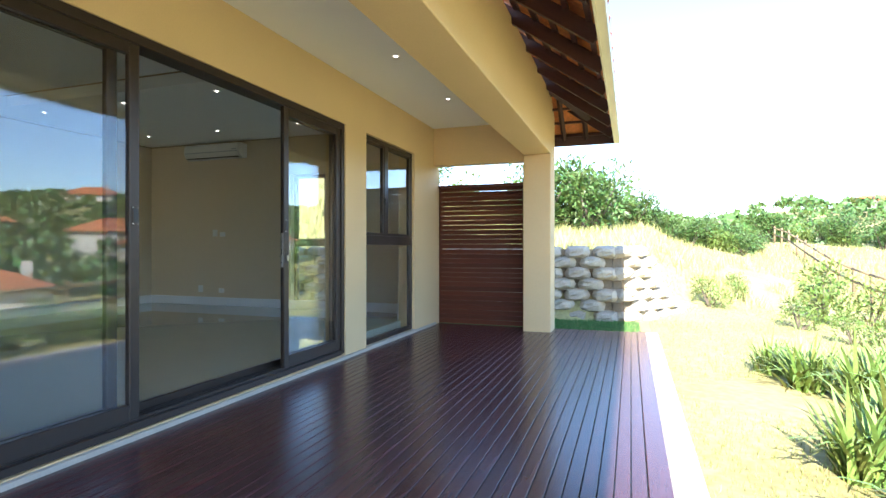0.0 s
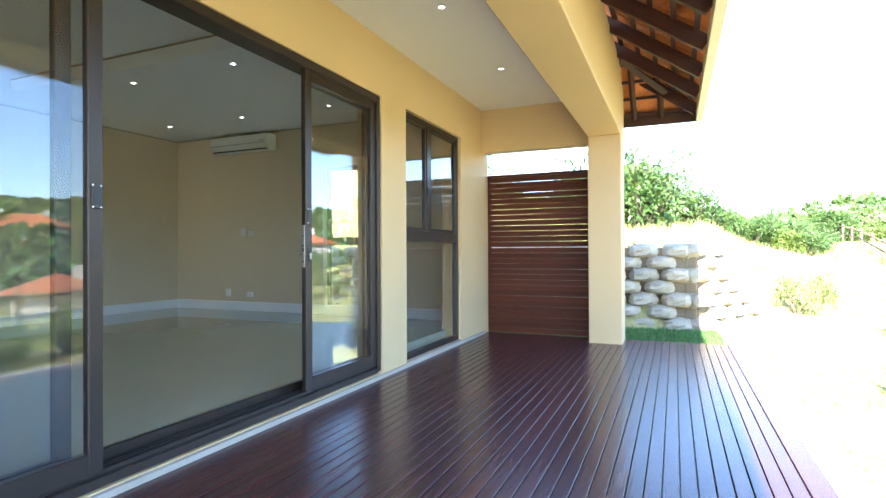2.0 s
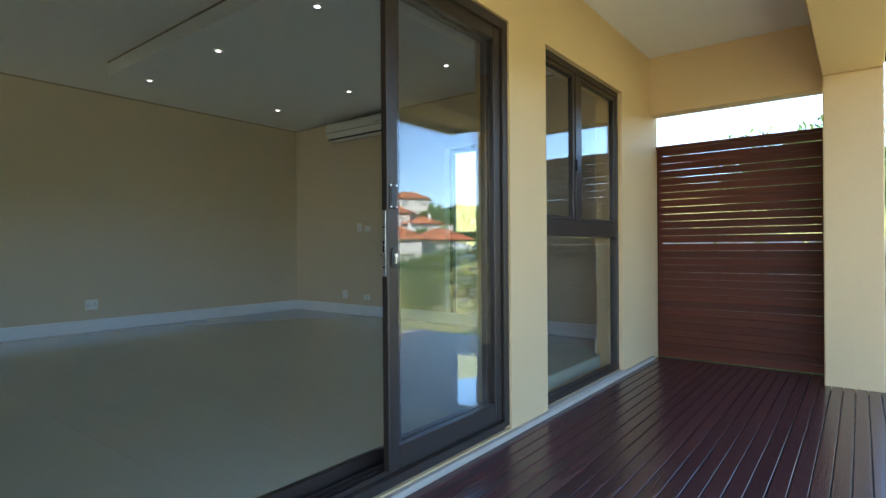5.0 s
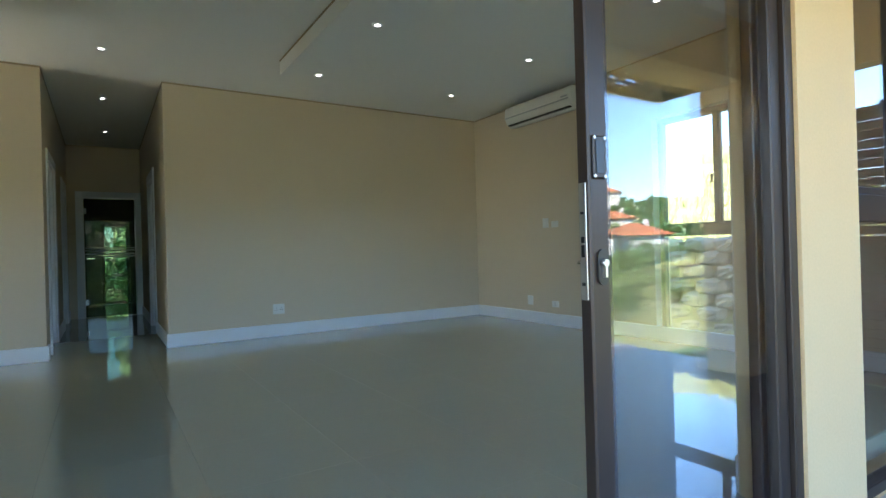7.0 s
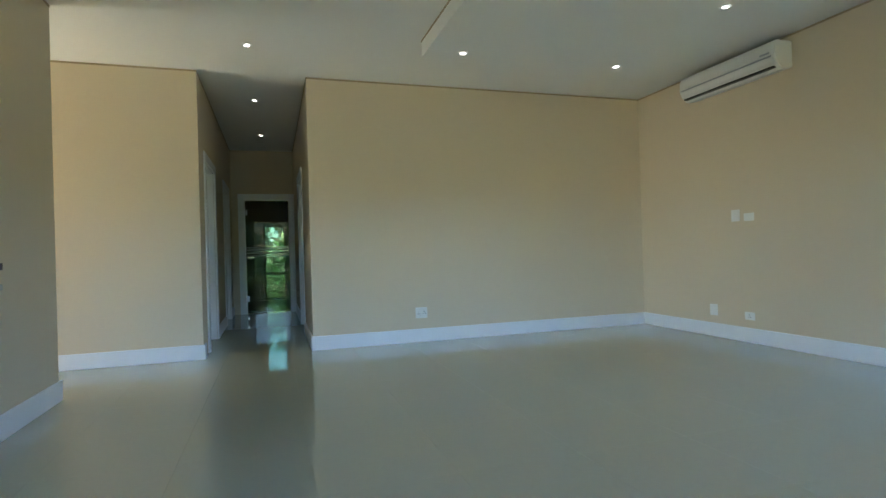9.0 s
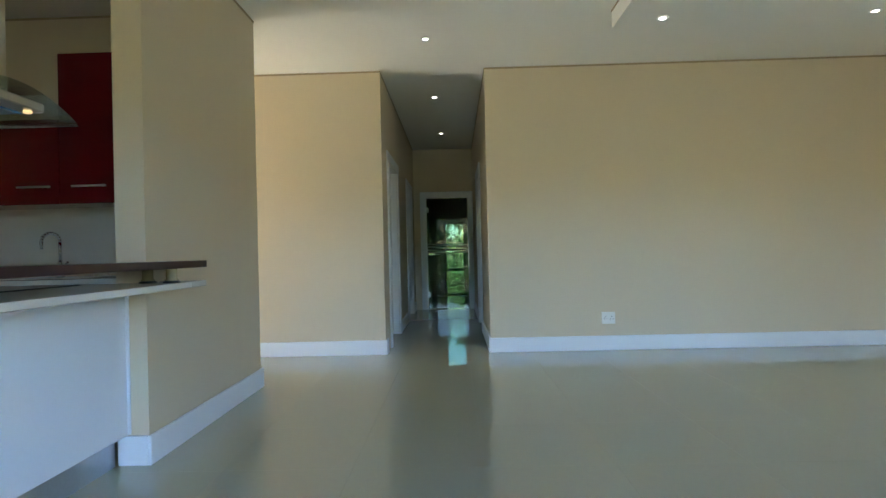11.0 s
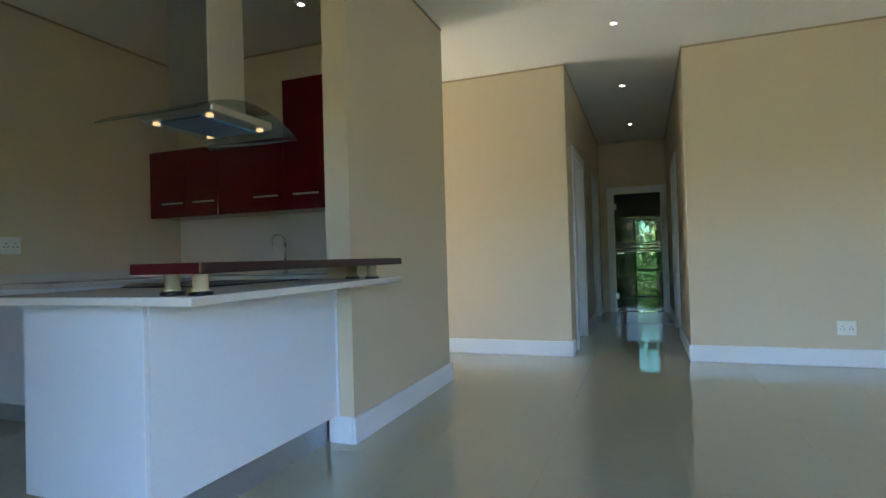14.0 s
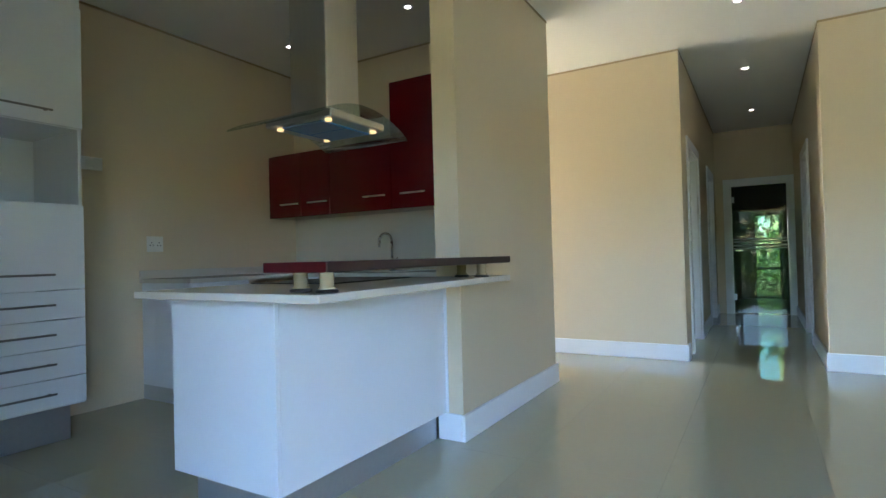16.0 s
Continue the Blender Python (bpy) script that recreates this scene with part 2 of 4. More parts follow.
# ---------------------------------------------------------------- plan in metres
XF, XI = -1.50, -1.73            # outer and inner face of the garden front
YN, YO = 7.15, 7.386             # inner and outer face of the end wall
ZC = 2.81                        # ceiling
XR = -6.87                       # back wall of the room
HL, HR, HX = 2.15, 3.17, -10.95  # hallway: its two sides and its end
DZ = -0.096                      # top of the deck
D0, D1, DT = 1.10, 4.58, 2.262   # sliding door opening
FZ = 0.045                       # finished floor
W0, W1, WT = 5.03, 6.41, 2.268  # window in the front
KX, KY = -5.50, -1.17            # kitchen back wall and side wall
PX0, PX1, PY0, PY1 = -4.19, -5.67, 1.215, 1.36   # free-standing wall end beside the kitchen
YS = -4.3                        # south end of the house
NX0, NX1, NT = -3.95, -2.70, 2.20  # window in the end wall

# ---------------------------------------------------------------- walls
b = wall_cells(B(), 'y', -9.0, YO, XI, XF, -0.6, 3.0, [(D0, D1, -0.06, DT), (W0, W1, -0.06, WT)])
wall_east = structure("wall_east", b, PLASTER, "tan plastered garden front with sliding door and window openings", "wall")
b = wall_cells(B(), 'x', XR - 0.2, XI - 0.001, YN, YO, -0.6, 3.0, [(NX0, NX1, 0.0, NT)])
structure("wall_north", b, INNER, "beige painted end wall with a window opening", "wall")
# thin painted lining on the room side of the garden front
b = wall_cells(B(), 'y', YS + 0.2, YN, XI - 0.006, XI - 0.001, 0, ZC, [(D0, D1, 0.0, DT), (W0, W1, 0.0, WT)])
structure("wall_lining", b, INNER, "beige painted inner side of the garden front", "wall")
b = wall_cells(B(), 'y', HR, YN, XR - 0.2, XR, -0.2, ZC, [])
structure("wall_west", b, INNER, "plain beige back wall of the living room", "wall")
b = wall_cells(B(), 'y', YS, HL, XR - 0.2, XR, -0.2, ZC, [])
structure("wall_west_hall", b, INNER, "beige wall beside the hallway entrance", "wall")
DOORH = 2.02
b = wall_cells(B(), 'x', HX, XR - 0.201, HL - 0.15, HL, -0.2, ZC, [(-8.22, -7.32, 0, DOORH), (-10.35, -9.5, 0, DOORH)])
structure("wall_hall_south", b, INNER, "beige hallway side wall with two door openings", "wall")
b = wall_cells(B(), 'x', HX, XR - 0.201, HR, HR + 0.15, -0.2, ZC, [(-9.1, -8.25, 0, DOORH)])
structure("wall_hall_north", b, INNER, "beige hallway side wall with a door opening", "wall")
b = wall_cells(B(), 'y', HL - 0.15, HR + 0.15, HX - 0.15, HX - 0.001, -0.2, ZC, [(2.345, 3.10, 0, 1.99)])
structure("wall_hall_end", b, INNER, "beige wall at the end of the hallway", "wall")
b = bx(B(), PX1, PX0, PY0, PY1, 0.001, ZC)
structure("wall_kitchen_spur", b, INNER, "beige free-standing wall end beside the kitchen counter", "wall")
b = wall_cells(B(), 'y', KY - 0.15, PY0 - 0.001, PX1, KX, -0.2, ZC, [])
structure("wall_kitchen_back", b, INNER, "beige kitchen back wall behind the red cabinets", "wall")
b = wall_cells(B(), 'x', KX + 0.001, XI - 0.007, KY - 0.15, KY - 0.001, -0.2, ZC, [])
structure("wall_kitchen_side", b, INNER, "beige kitchen side wall with a socket", "wall")
# south end with the unseen glazed entrance, widened to let more sun into the passage
b = wall_cells(B(), 'x', XR - 0.2, XI - 0.007, YS - 0.15, YS, -0.2, ZC, [(XR + 0.04, -3.0, 0.0, 2.6)])
structure("wall_entrance", b, INNER, "beige wall with the glazed entrance opening", "wall")
# dark room behind the hallway and closing walls
b = B()
wall_cells(b, 'y', 0.8, 4.6, -14.2, -14.0, -0.2, ZC, [(2.60, 3.10, 0.02, 1.72)])
bx(b, -14.0, HX - 0.151, 0.6, 0.8, -0.2, ZC)
bx(b, -14.0, HX - 0.151, 4.6, 4.8, -0.2, ZC)
bx(b, HX - 0.15, HX - 0.02, 0.8, HL - 0.151, -0.2, ZC)
bx(b, HX - 0.15, HX - 0.02, HR + 0.151, 4.6, -0.2, ZC)
structure("wall_far_room", b, INNER, "beige walls of the room behind the glass door", "wall")
b = B()
bx(b, -14.2, XI, YS - 0.15, YO, ZC, ZC + 0.2)
DX0, DX1, DY0, DY1, DZC = -5.69, -2.53, 4.06, 6.48, 2.67
bx(b, DX0, DX1, DY0, DY1, DZC, ZC + 0.01)
structure("ceiling", b, CEIL, "white plasterboard ceiling with a lowered square panel", "ceiling")
# shadow-line trim where walls meet the ceiling
b = B()
for x0, x1, y0, y1 in ((XR, XR + 0.004, HR, YN), (XR, XR + 0.004, YS, HL), (XR, XI - 0.01, YN - 0.004, YN), (HX, XR, HL, HL + 0.004), (HX, XR, HR - 0.004, HR),
                       (PX1 - 0.003, PX0 + 0.003, PY1, PY1 + 0.004), (PX0, PX0 + 0.004, PY0, PY1), (KX, KX + 0.004, KY, PY0), (KX, XI - 0.01, KY, KY + 0.004),
                       (DX0 - 0.004, DX1 + 0.004, DY0 - 0.004, DY0), (DX0 - 0.004, DX1 + 0.004, DY1, DY1 + 0.004), (DX1, DX1 + 0.004, DY0, DY1), (DX0 - 0.004, DX0, DY0, DY1)):
    bx(b, x0, x1, y0, y1, ZC - 0.018, ZC - 0.002)
structure("cornice_trim", b, SHADOWGAP, "thin brown shadow-line trim under the ceiling", "trim")
# ---------------------------------------------------------------- floor
b = bx(B(), -14.2, XI + 0.03, YS - 0.2, YN, -0.3, FZ - 0.012)
floor = structure("floor", b, GROUT, "polished grey-beige porcelain tile floor", "floor")
TW = 0.6
tb = B()
bx(tb, 0, TW - 0.001, 0, TW - 0.001, -0.011, 0)
tile_mesh = shared("tile", tb, TILE)
tiles = []
x = XI + 0.03 - TW
while x > XR - 0.7:
    y = YN - TW
    while y > -2.0:
        tiles.append((x, y))
        y -= TW
    x -= TW
tiles.sort(key=lambda q: (q[0] + 2.5) ** 2 + (q[1] - 3) ** 2)
for x, y in tiles[:290]:
    piece("tile", tile_mesh, floor, (x, y, FZ))
b = B()
done = set((round(x, 2), round(y, 2)) for x, y in tiles[:290])
x = XI + 0.03 - TW
while x > -14.2:
    y = YN - TW
    while y > YS - 0.2:
        if (round(x, 2), round(y, 2)) not in done:
            bx(b, x, x + TW - 0.001, y, y + TW - 0.001, FZ - 0.012, FZ)
        y -= TW
    x -= TW
tagged(part("far_tiles", b, TILE, floor), kind="stuff")

# ---------------------------------------------------------------- skirting
SK, SD = FZ + 0.142, 0.018
b = B()
for x0, x1, y0, y1 in ((XR, XR + SD, HR - SD, YN), (XR, XR + SD, YS, HL + SD), (XR + SD, XI - 0.01, YN - SD, YN), (XR - 0.0, -7.0, HL, HL + SD),
                       (-7.32 - 1.02, -9.38, HL, HL + SD), (-10.47, HX, HL, HL + SD), (-8.13, XR - 0.0, HR - SD, HR), (HX, -9.22, HR - SD, HR),
                       (PX1 - SD, PX0 + SD, PY1, PY1 + SD), (PX0, PX0 + SD, PY0, PY1), (PX1 - SD, PX1, KY - 0.15, PY1),
                       (XI - 0.006 - SD, XI - 0.007, D1 + 0.01, W0 - 0.01), (XI - 0.006 - SD, XI - 0.007, W1 + 0.01, YN - SD), (XI - 0.006 - SD, XI - 0.007, KY, D0 - 0.01)):
    bx(b, min(x0, x1), max(x0, x1), min(y0, y1), max(y0, y1), FZ + 0.001, SK, bevel=0.004)
structure("baseboard", b, WHITE, "tall white painted skirting boards", "baseboard")

# ---------------------------------------------------------------- deck
deck = thing("deck", (0, 2, DZ), "dark red-brown stained timber deck boards", "deck", kind="structure")
PITCH, GAP = 0.0731, 0.0065
bb = B()
bx(bb, 0, PITCH - GAP, 0, 16.2, -0.03, 0, bevel=0.0014)
board = shared("board", bb, DECK)
x = XF + 0.012
while x + PITCH < 1.30:
    piece("board", board, deck, (x, 7.335 - 16.2, DZ))
    x += PITCH
DXE = x
bb = B()
bx(bb, DXE, DXE + 0.105, -8.9, 7.40, DZ - 0.03, DZ, bevel=0.003)
part("edge_board", bb, DECK, deck)
bb = B()
bx(bb, XF + 0.01, DXE + 0.1, -8.9, 7.39, DZ - 0.16, DZ - 0.034)
part("underframe", bb, BLACK, deck)
b = bx(B(), DXE + 0.107, DXE + 0.26, -9.0, 7.45, -0.5, DZ - 0.015, bevel=0.01)
structure("deck_kerb", b, CONC, "pale concrete edging along the deck", "kerb")
b = bx(B(), XF, XF + 0.03, D0 - 2, YO - 0.2, DZ - 0.1, DZ + 0.03, bevel=0.004)
structure("threshold", b, SILLM, "pale plastered plinth strip under the doors", "trim")

# ---------------------------------------------------------------- porch: column, beams, ceiling
CX0, CX1, CY0, CY1 = -0.148, 0.216, 6.94, 7.33
b = bx(B(), CX0, CX1, CY0, CY1, DZ - 0.05, 2.263, bevel=0.008)
structure("column", b, PLASTER, "square tan plastered column at the deck corner", "column")
b = B()
bx(b, CX0, CX1, -9.0, CY1, 2.264, 3.06, bevel=0.006)
bx(b, XF + 0.001, CX0 - 0.001, 7.15, CY1, 2.215, 2.78)
structure("porch_beam", b, PLASTER, "tan plastered beams over the deck", "beam")
b = bx(B(), XF + 0.001, CX0 - 0.001, -9.0, 7.149, 2.752, 2.82)
structure("porch_ceiling", b, CEIL, "white ceiling over the deck", "ceiling")

# ---------------------------------------------------------------- eave
EX, EZ = 0.985, 2.49       # eave line
RX, RZ = 0.216, 3.03      # where the rafters leave the beam
roof = thing("roof", (0, 2, 3.0), "clay tile roof edge on dark stained rafters", "roof", kind="structure")
sl = Vector((EX - RX, 0, EZ - RZ))
L = sl.length
ang = math.atan2(RZ - EZ, EX - RX)
rb = B()
bx(rb, -0.35, L, -0.025, 0.025, -0.05, 0.07, bevel=0.004)
rafter = shared("rafter", rb, DARKWOOD)
y = 7.26
while y > -8.8:
    piece("rafter", rafter, roof, (RX, y, RZ + 0.03), (0, ang, 0))
    y -= 0.69
b = B()
cyl(b, (RX, 6.8, RZ + 0.02), (EX + 0.02, 7.59, EZ + 0.05), 0.045, 0.045, 4)
part("hip_rafter", b, DARKWOOD, roof)
b = bx(B(), CX0, EX + 0.03, 7.56, 7.595, EZ - 0.03, EZ + 0.14, bevel=0.003)
part("end_fascia", b, DARKWOOD, roof)
for k in range(5):
    b = B()
    f = (k + 0.25) / 4.6
    cx, cz = RX + (EX - RX) * f, RZ + (EZ - RZ) * f + 0.125
    bx(b, cx - 0.02, cx + 0.02, -8.9, 7.57, cz - 0.019, cz + 0.019)
    part("batten", b, DARKWOOD, roof)
tb = B()
prof = [(-0.165, 0.0), (-0.10, 0.0), (-0.06, 0.035), (0.0, 0.05), (0.06, 0.035), (0.10, 0.0), (0.165, 0.0)]
lo = [[tb.verts.new((u, v, h + t)) for v, h in prof] for u, t in ((-0.2, 0.0), (0.2, 0.0), (0.2, 0.016), (-0.2, 0.016))]
for i in range(4):
    p, q = lo[i], lo[(i + 1) % 4]
    for k in range(6):
        tb.faces.new((p[k], p[k + 1], q[k + 1], q[k])).smooth = True
rt = shared("roof_tile", tb, CLAY)
for r in range(-1, 3):
    yy = 7.42
    while yy > 0.2:
        f = (r + 0.30) * 0.35 / L
        piece("roof_tile", rt, roof, (RX + (EX - RX) * f, yy, RZ + (EZ - RZ) * f + 0.15 + 0.012 * (r % 2)), (0, ang - 0.04, 0))
        yy -= 0.30
b = B()
vs = [b.verts.new(v) for v in ((RX - 4, -9, RZ + 0.25 + 4 * 0.71), (RX - 4, 7.57, RZ + 0.25 + 4 * 0.71), (EX, 7.57, EZ + 0.24), (EX, -9, EZ + 0.24))]
vs2 = [b.verts.new(v.co + Vector((0, 0, 0.05))) for v in vs]
for i in range(4):
    b.faces.new((vs[i], vs[(i + 1) % 4], vs2[(i + 1) % 4], vs2[i]))
b.faces.new(vs[::-1])
b.faces.new(vs2)
part("roof_slope", b, CLAY, roof)
b = B()
t = 1.25
vs = [b.verts.new(v) for v in ((EX + 0.02, 7.60, EZ + 0.13), (EX + 0.02 - t, 7.60 - t, EZ + 0.13 + 0.71 * t), (EX + 0.02 - t, 7.60, EZ + 0.13))]
vs2 = [b.verts.new(v.co + Vector((0, 0, 0.03))) for v in vs]
for i in range(3):
    b.faces.new((vs[i], vs[(i + 1) % 3], vs2[(i + 1) % 3], vs2[i]))
b.faces.new(vs[::-1])
b.faces.new(vs2)
part("hip_slope", b, CLAY, roof)
for xx in (0.32, 0.62):
    b = B()
    cyl(b, (xx, 7.57, EZ + 0.06), (xx, 7.57 - (EX - xx) * 0.95, EZ + 0.06 + 0.71 * (EX - xx) * 0.95), 0.035, 0.035, 4)
    part("jack_rafter", b, DARKWOOD, roof)
for k in range(4):
    yy = 7.53 - 0.2 * k
    b = bx(B(), CX0, EX - 0.2 * k, yy - 0.018, yy + 0.018, EZ + 0.09 + 0.142 * k, EZ + 0.12 + 0.142 * k)
    part("batten", b, DARKWOOD, roof)
gut = thing("gutter", (EX, 2, EZ), "cream painted gutter along the eave", "gutter", kind="structure")
b = B()
bx(b, EX + 0.012, EX + 0.026, -8.9, 7.60, EZ - 0.05, EZ + 0.1)
bx(b, EX + 0.027, EX + 0.085, -8.9, 7.60, EZ - 0.03, EZ - 0.02)
bx(b, EX + 0.075, EX + 0.086, -8.9, 7.60, EZ - 0.019, EZ + 0.09, bevel=0.004)
bx(b, EX + 0.027, EX + 0.074, 7.59, 7.60, EZ - 0.019, EZ + 0.085)
part("trough", b, GUTTER, gut)


# ---------------------------------------------------------------- windows and doors
def frame_rect(bm, axis, a0, a1, z0, z1, t0, t1, w, bevel=0.004):
    """Four bars round a rectangle that stands along axis."""
    for b0, b1, c0, c1 in ((a0, a0 + w, z0, z1), (a1 - w, a1, z0, z1), (a0 + w, a1 - w, z0, z0 + w), (a0 + w, a1 - w, z1 - w, z1)):
        if axis == 'y':
            bx(bm, t0, t1, b0, b1, c0, c1, bevel=bevel)
        else:
            bx(bm, b0, b1, t0, t1, c0, c1, bevel=bevel)


def bar(bm, axis, a0, a1, z0, z1, t0, t1, bevel=0.003):
    if axis == 'y':
        bx(bm, t0, t1, a0, a1, z0, z1, bevel=bevel)
    else:
        bx(bm, a0, a1, t0, t1, z0, z1, bevel=bevel)


def pane(name, parent, axis, a0, a1, z0, z1, t, mat=None):
    ob = part(name, (lambda q: (bar(q, axis, a0, a1, z0, z1, t - 0.003, t + 0.003, bevel=0), q)[1])(B()), mat or GLASS, parent)
    ob.visible_shadow = False
    return ob


def window(name, axis, a0, a1, z1, t, z0, mull, label, mw=0.045, sw=0.03):
    """Bronze window: two upper lights over one fixed lower pane."""
    loc = (t, (a0 + a1) / 2, z0) if axis == 'y' else ((a0 + a1) / 2, t, z0)
    w = thing(name, loc, label, "window", kind="structure")
    b = B()
    frame_rect(b, axis, a0, a1, z0, z1, t - 0.03, t + 0.03, 0.05)
    part("window_frame", b, BRONZE, w)
    b = B()
    bar(b, axis, a0 + 0.05, a1 - 0.05, 1.05, 1.158, t - 0.035, t + 0.035)
    part("transom", b, BRONZE, w)
    b = B()
    bar(b, axis, mull - mw, mull + mw, 1.159, z1 - 0.05, t - 0.03, t + 0.03)
    part("mullion", b, BRONZE, w)
    for c0, c1 in ((a0 + 0.051, mull - mw - 0.001), (mull + mw + 0.001, a1 - 0.051)):
        b = B()
        frame_rect(b, axis, c0, c1, 1.160, z1 - 0.051, t - 0.018, t + 0.022, sw)
        part("sash", b, BRONZE, w)
        pane("pane", w, axis, c0 + 0.5 * sw, c1 - 0.5 * sw, 1.160 + 0.5 * sw, z1 - 0.051 - 0.5 * sw, t)
    pane("pane", w, axis, a0 + 0.045, a1 - 0.045, z0 + 0.045, 1.055, t)
    b = B()
    c = mull - 0.05
    bar(b, axis, c, c + 0.014, 1.52, 1.60, t + 0.02 if axis == 'y' else t - 0.045, t + 0.045 if axis == 'y' else t - 0.02)
    part("catch", b, BLACK, w)
    return w


window("window_1", 'y', W0, W1, WT, XF - 0.065, -0.058, 5.61, "tall bronze aluminium window in the garden front")
window("window_2", 'x', NX0, NX1, NT, YN + 0.12, 0.03, -3.36, "tall bronze aluminium window in the end wall", 0.022, 0.012)
b = bx(B(), XF - 0.03, XF + 0.015, W0 + 0.002, W1 - 0.002, -0.085, -0.0595, bevel=0.004)
structure("window_sill", b, SILLM, "pale plastered sill below the front window", "sill")

# sliding door
sd = thing("sliding_door", (XF - 0.07, 2.8, 0), "bronze aluminium sliding patio door standing open", "door", kind="structure")
b = B()
for y0, y1, z0, z1 in ((D0, D0 + 0.05, -0.045, DT), (D1 - 0.05, D1, -0.045, DT), (D0 + 0.05, D1 - 0.05, DT - 0.06, DT)):
    bx(b, XF - 0.16, XF - 0.012, y0, y1, z0, z1, bevel=0.004)
part("door_frame", b, BRONZE, sd)
b = B()
bx(b, XF - 0.199, XF - 0.165, D0 + 0.05, D1 - 0.05, -0.055, FZ + 0.004, bevel=0.003)
bx(b, XF - 0.164, XF - 0.012, D0 + 0.05, D1 - 0.05, -0.055, -0.012, bevel=0.003)
for xx in (XF - 0.05, XF - 0.085, XF - 0.12):
    bx(b, xx - 0.004, xx + 0.004, D0 + 0.05, D1 - 0.05, -0.012, 0.008)
part("bottom_track", b, BRONZE, sd)


def leaf(name, y0, y1, x, lead):
    """A glazed leaf; lead: the y of its leading edge, or None for a fixed one."""
    b = B()
    z0, z1 = 0.0, DT - 0.055
    bx(b, x - 0.02, x + 0.02, y0, y0 + 0.068, z0, z1, bevel=0.005)
    bx(b, x - 0.02, x + 0.02, y1 - 0.068, y1, z0, z1, bevel=0.005)
    bx(b, x - 0.02, x + 0.02, y0 + 0.068, y1 - 0.068, z0, z0 + 0.10, bevel=0.005)
    bx(b, x - 0.02, x + 0.02, y0 + 0.068, y1 - 0.068, z1 - 0.075, z1, bevel=0.005)
    lf = part(name, b, BRONZE, sd)
    pane("pane", lf, 'y', y0 + 0.063, y1 - 0.063, z0 + 0.09, z1 - 0.07, x)
    return lf


lf_l = leaf("leaf", 1.20, 2.20, XF - 0.05, 1)
lf_r = leaf("leaf", 3.605, 4.53, XF - 0.05, 1)
leaf("fixed_leaf", D0 + 0.05, 2.10, XF - 0.105, None)
leaf("fixed_leaf", 3.68, D1 - 0.05, XF - 0.105, None)
for lf, yc, ye, s in ((lf_r, 3.638, 3.605, 1), (lf_l, 2.167, 2.20, -1)):
    xo = XF - 0.03
    b = B()
    bx(b, xo, xo + 0.006, yc - 0.023, yc + 0.023, 1.145, 1.252, bevel=0.004)
    pk = part("pull_plate", b, BRONZE, lf)
    b = bx(B(), xo + 0.0062, xo + 0.008, yc - 0.014, yc + 0.014, 1.160, 1.238)
    part("pull_recess", b, BLACK, pk)
    for zz in (1.152, 1.246):
        for yy in (yc - 0.018, yc + 0.018):
            part("screw", cyl(B(), (xo + 0.004, yy, zz), (xo + 0.0075, yy, zz), 0.004, n=8), STEEL, pk)
    if s < 0:
        continue
    b = B()
    cyl(b, (xo, yc + 0.004, 0.955), (xo + 0.006, yc + 0.004, 0.955), 0.019, n=14)
    cyl(b, (xo, yc + 0.004, 0.905), (xo + 0.006, yc + 0.004, 0.905), 0.019, n=14)
    bx(b, xo, xo + 0.0055, yc - 0.015, yc + 0.023, 0.905, 0.955)
    es = part("keyhole_plate", b, BLACK, lf)
    b = B()
    cyl(b, (xo + 0.003, yc + 0.004, 0.94), (xo + 0.016, yc + 0.004, 0.94), 0.009, n=12)
    bx(b, xo + 0.003, xo + 0.015, yc, yc + 0.008, 0.905, 0.937)
    part("lock_cylinder", b, STEEL, es, "chrome lock cylinder")
    y0, y1 = sorted((ye - s * 0.001, ye - s * 0.005))
    b = bx(B(), XF - 0.061, XF - 0.039, y0, y1, 0.85, 1.137, bevel=0.001)
    lp = part("lock_strip", b, STEEL, lf, "steel lock face plate")
    b = B()
    y0, y1 = sorted((ye - s * 0.0045, ye - s * 0.007))
    for z0, z1 in ((0.955, 0.985), (0.99, 1.005), (0.885, 0.893), (1.06, 1.066)):
        bx(b, XF - 0.055, XF - 0.045, y0, y1, z0, z1)
    part("latch", b, BLACK, lp)
    b = B()
    cyl(b, (XF - 0.072, yc, 0.94), (XF - 0.105, yc, 0.94), 0.004, n=8)
    part("key", b, CHROME, lf)


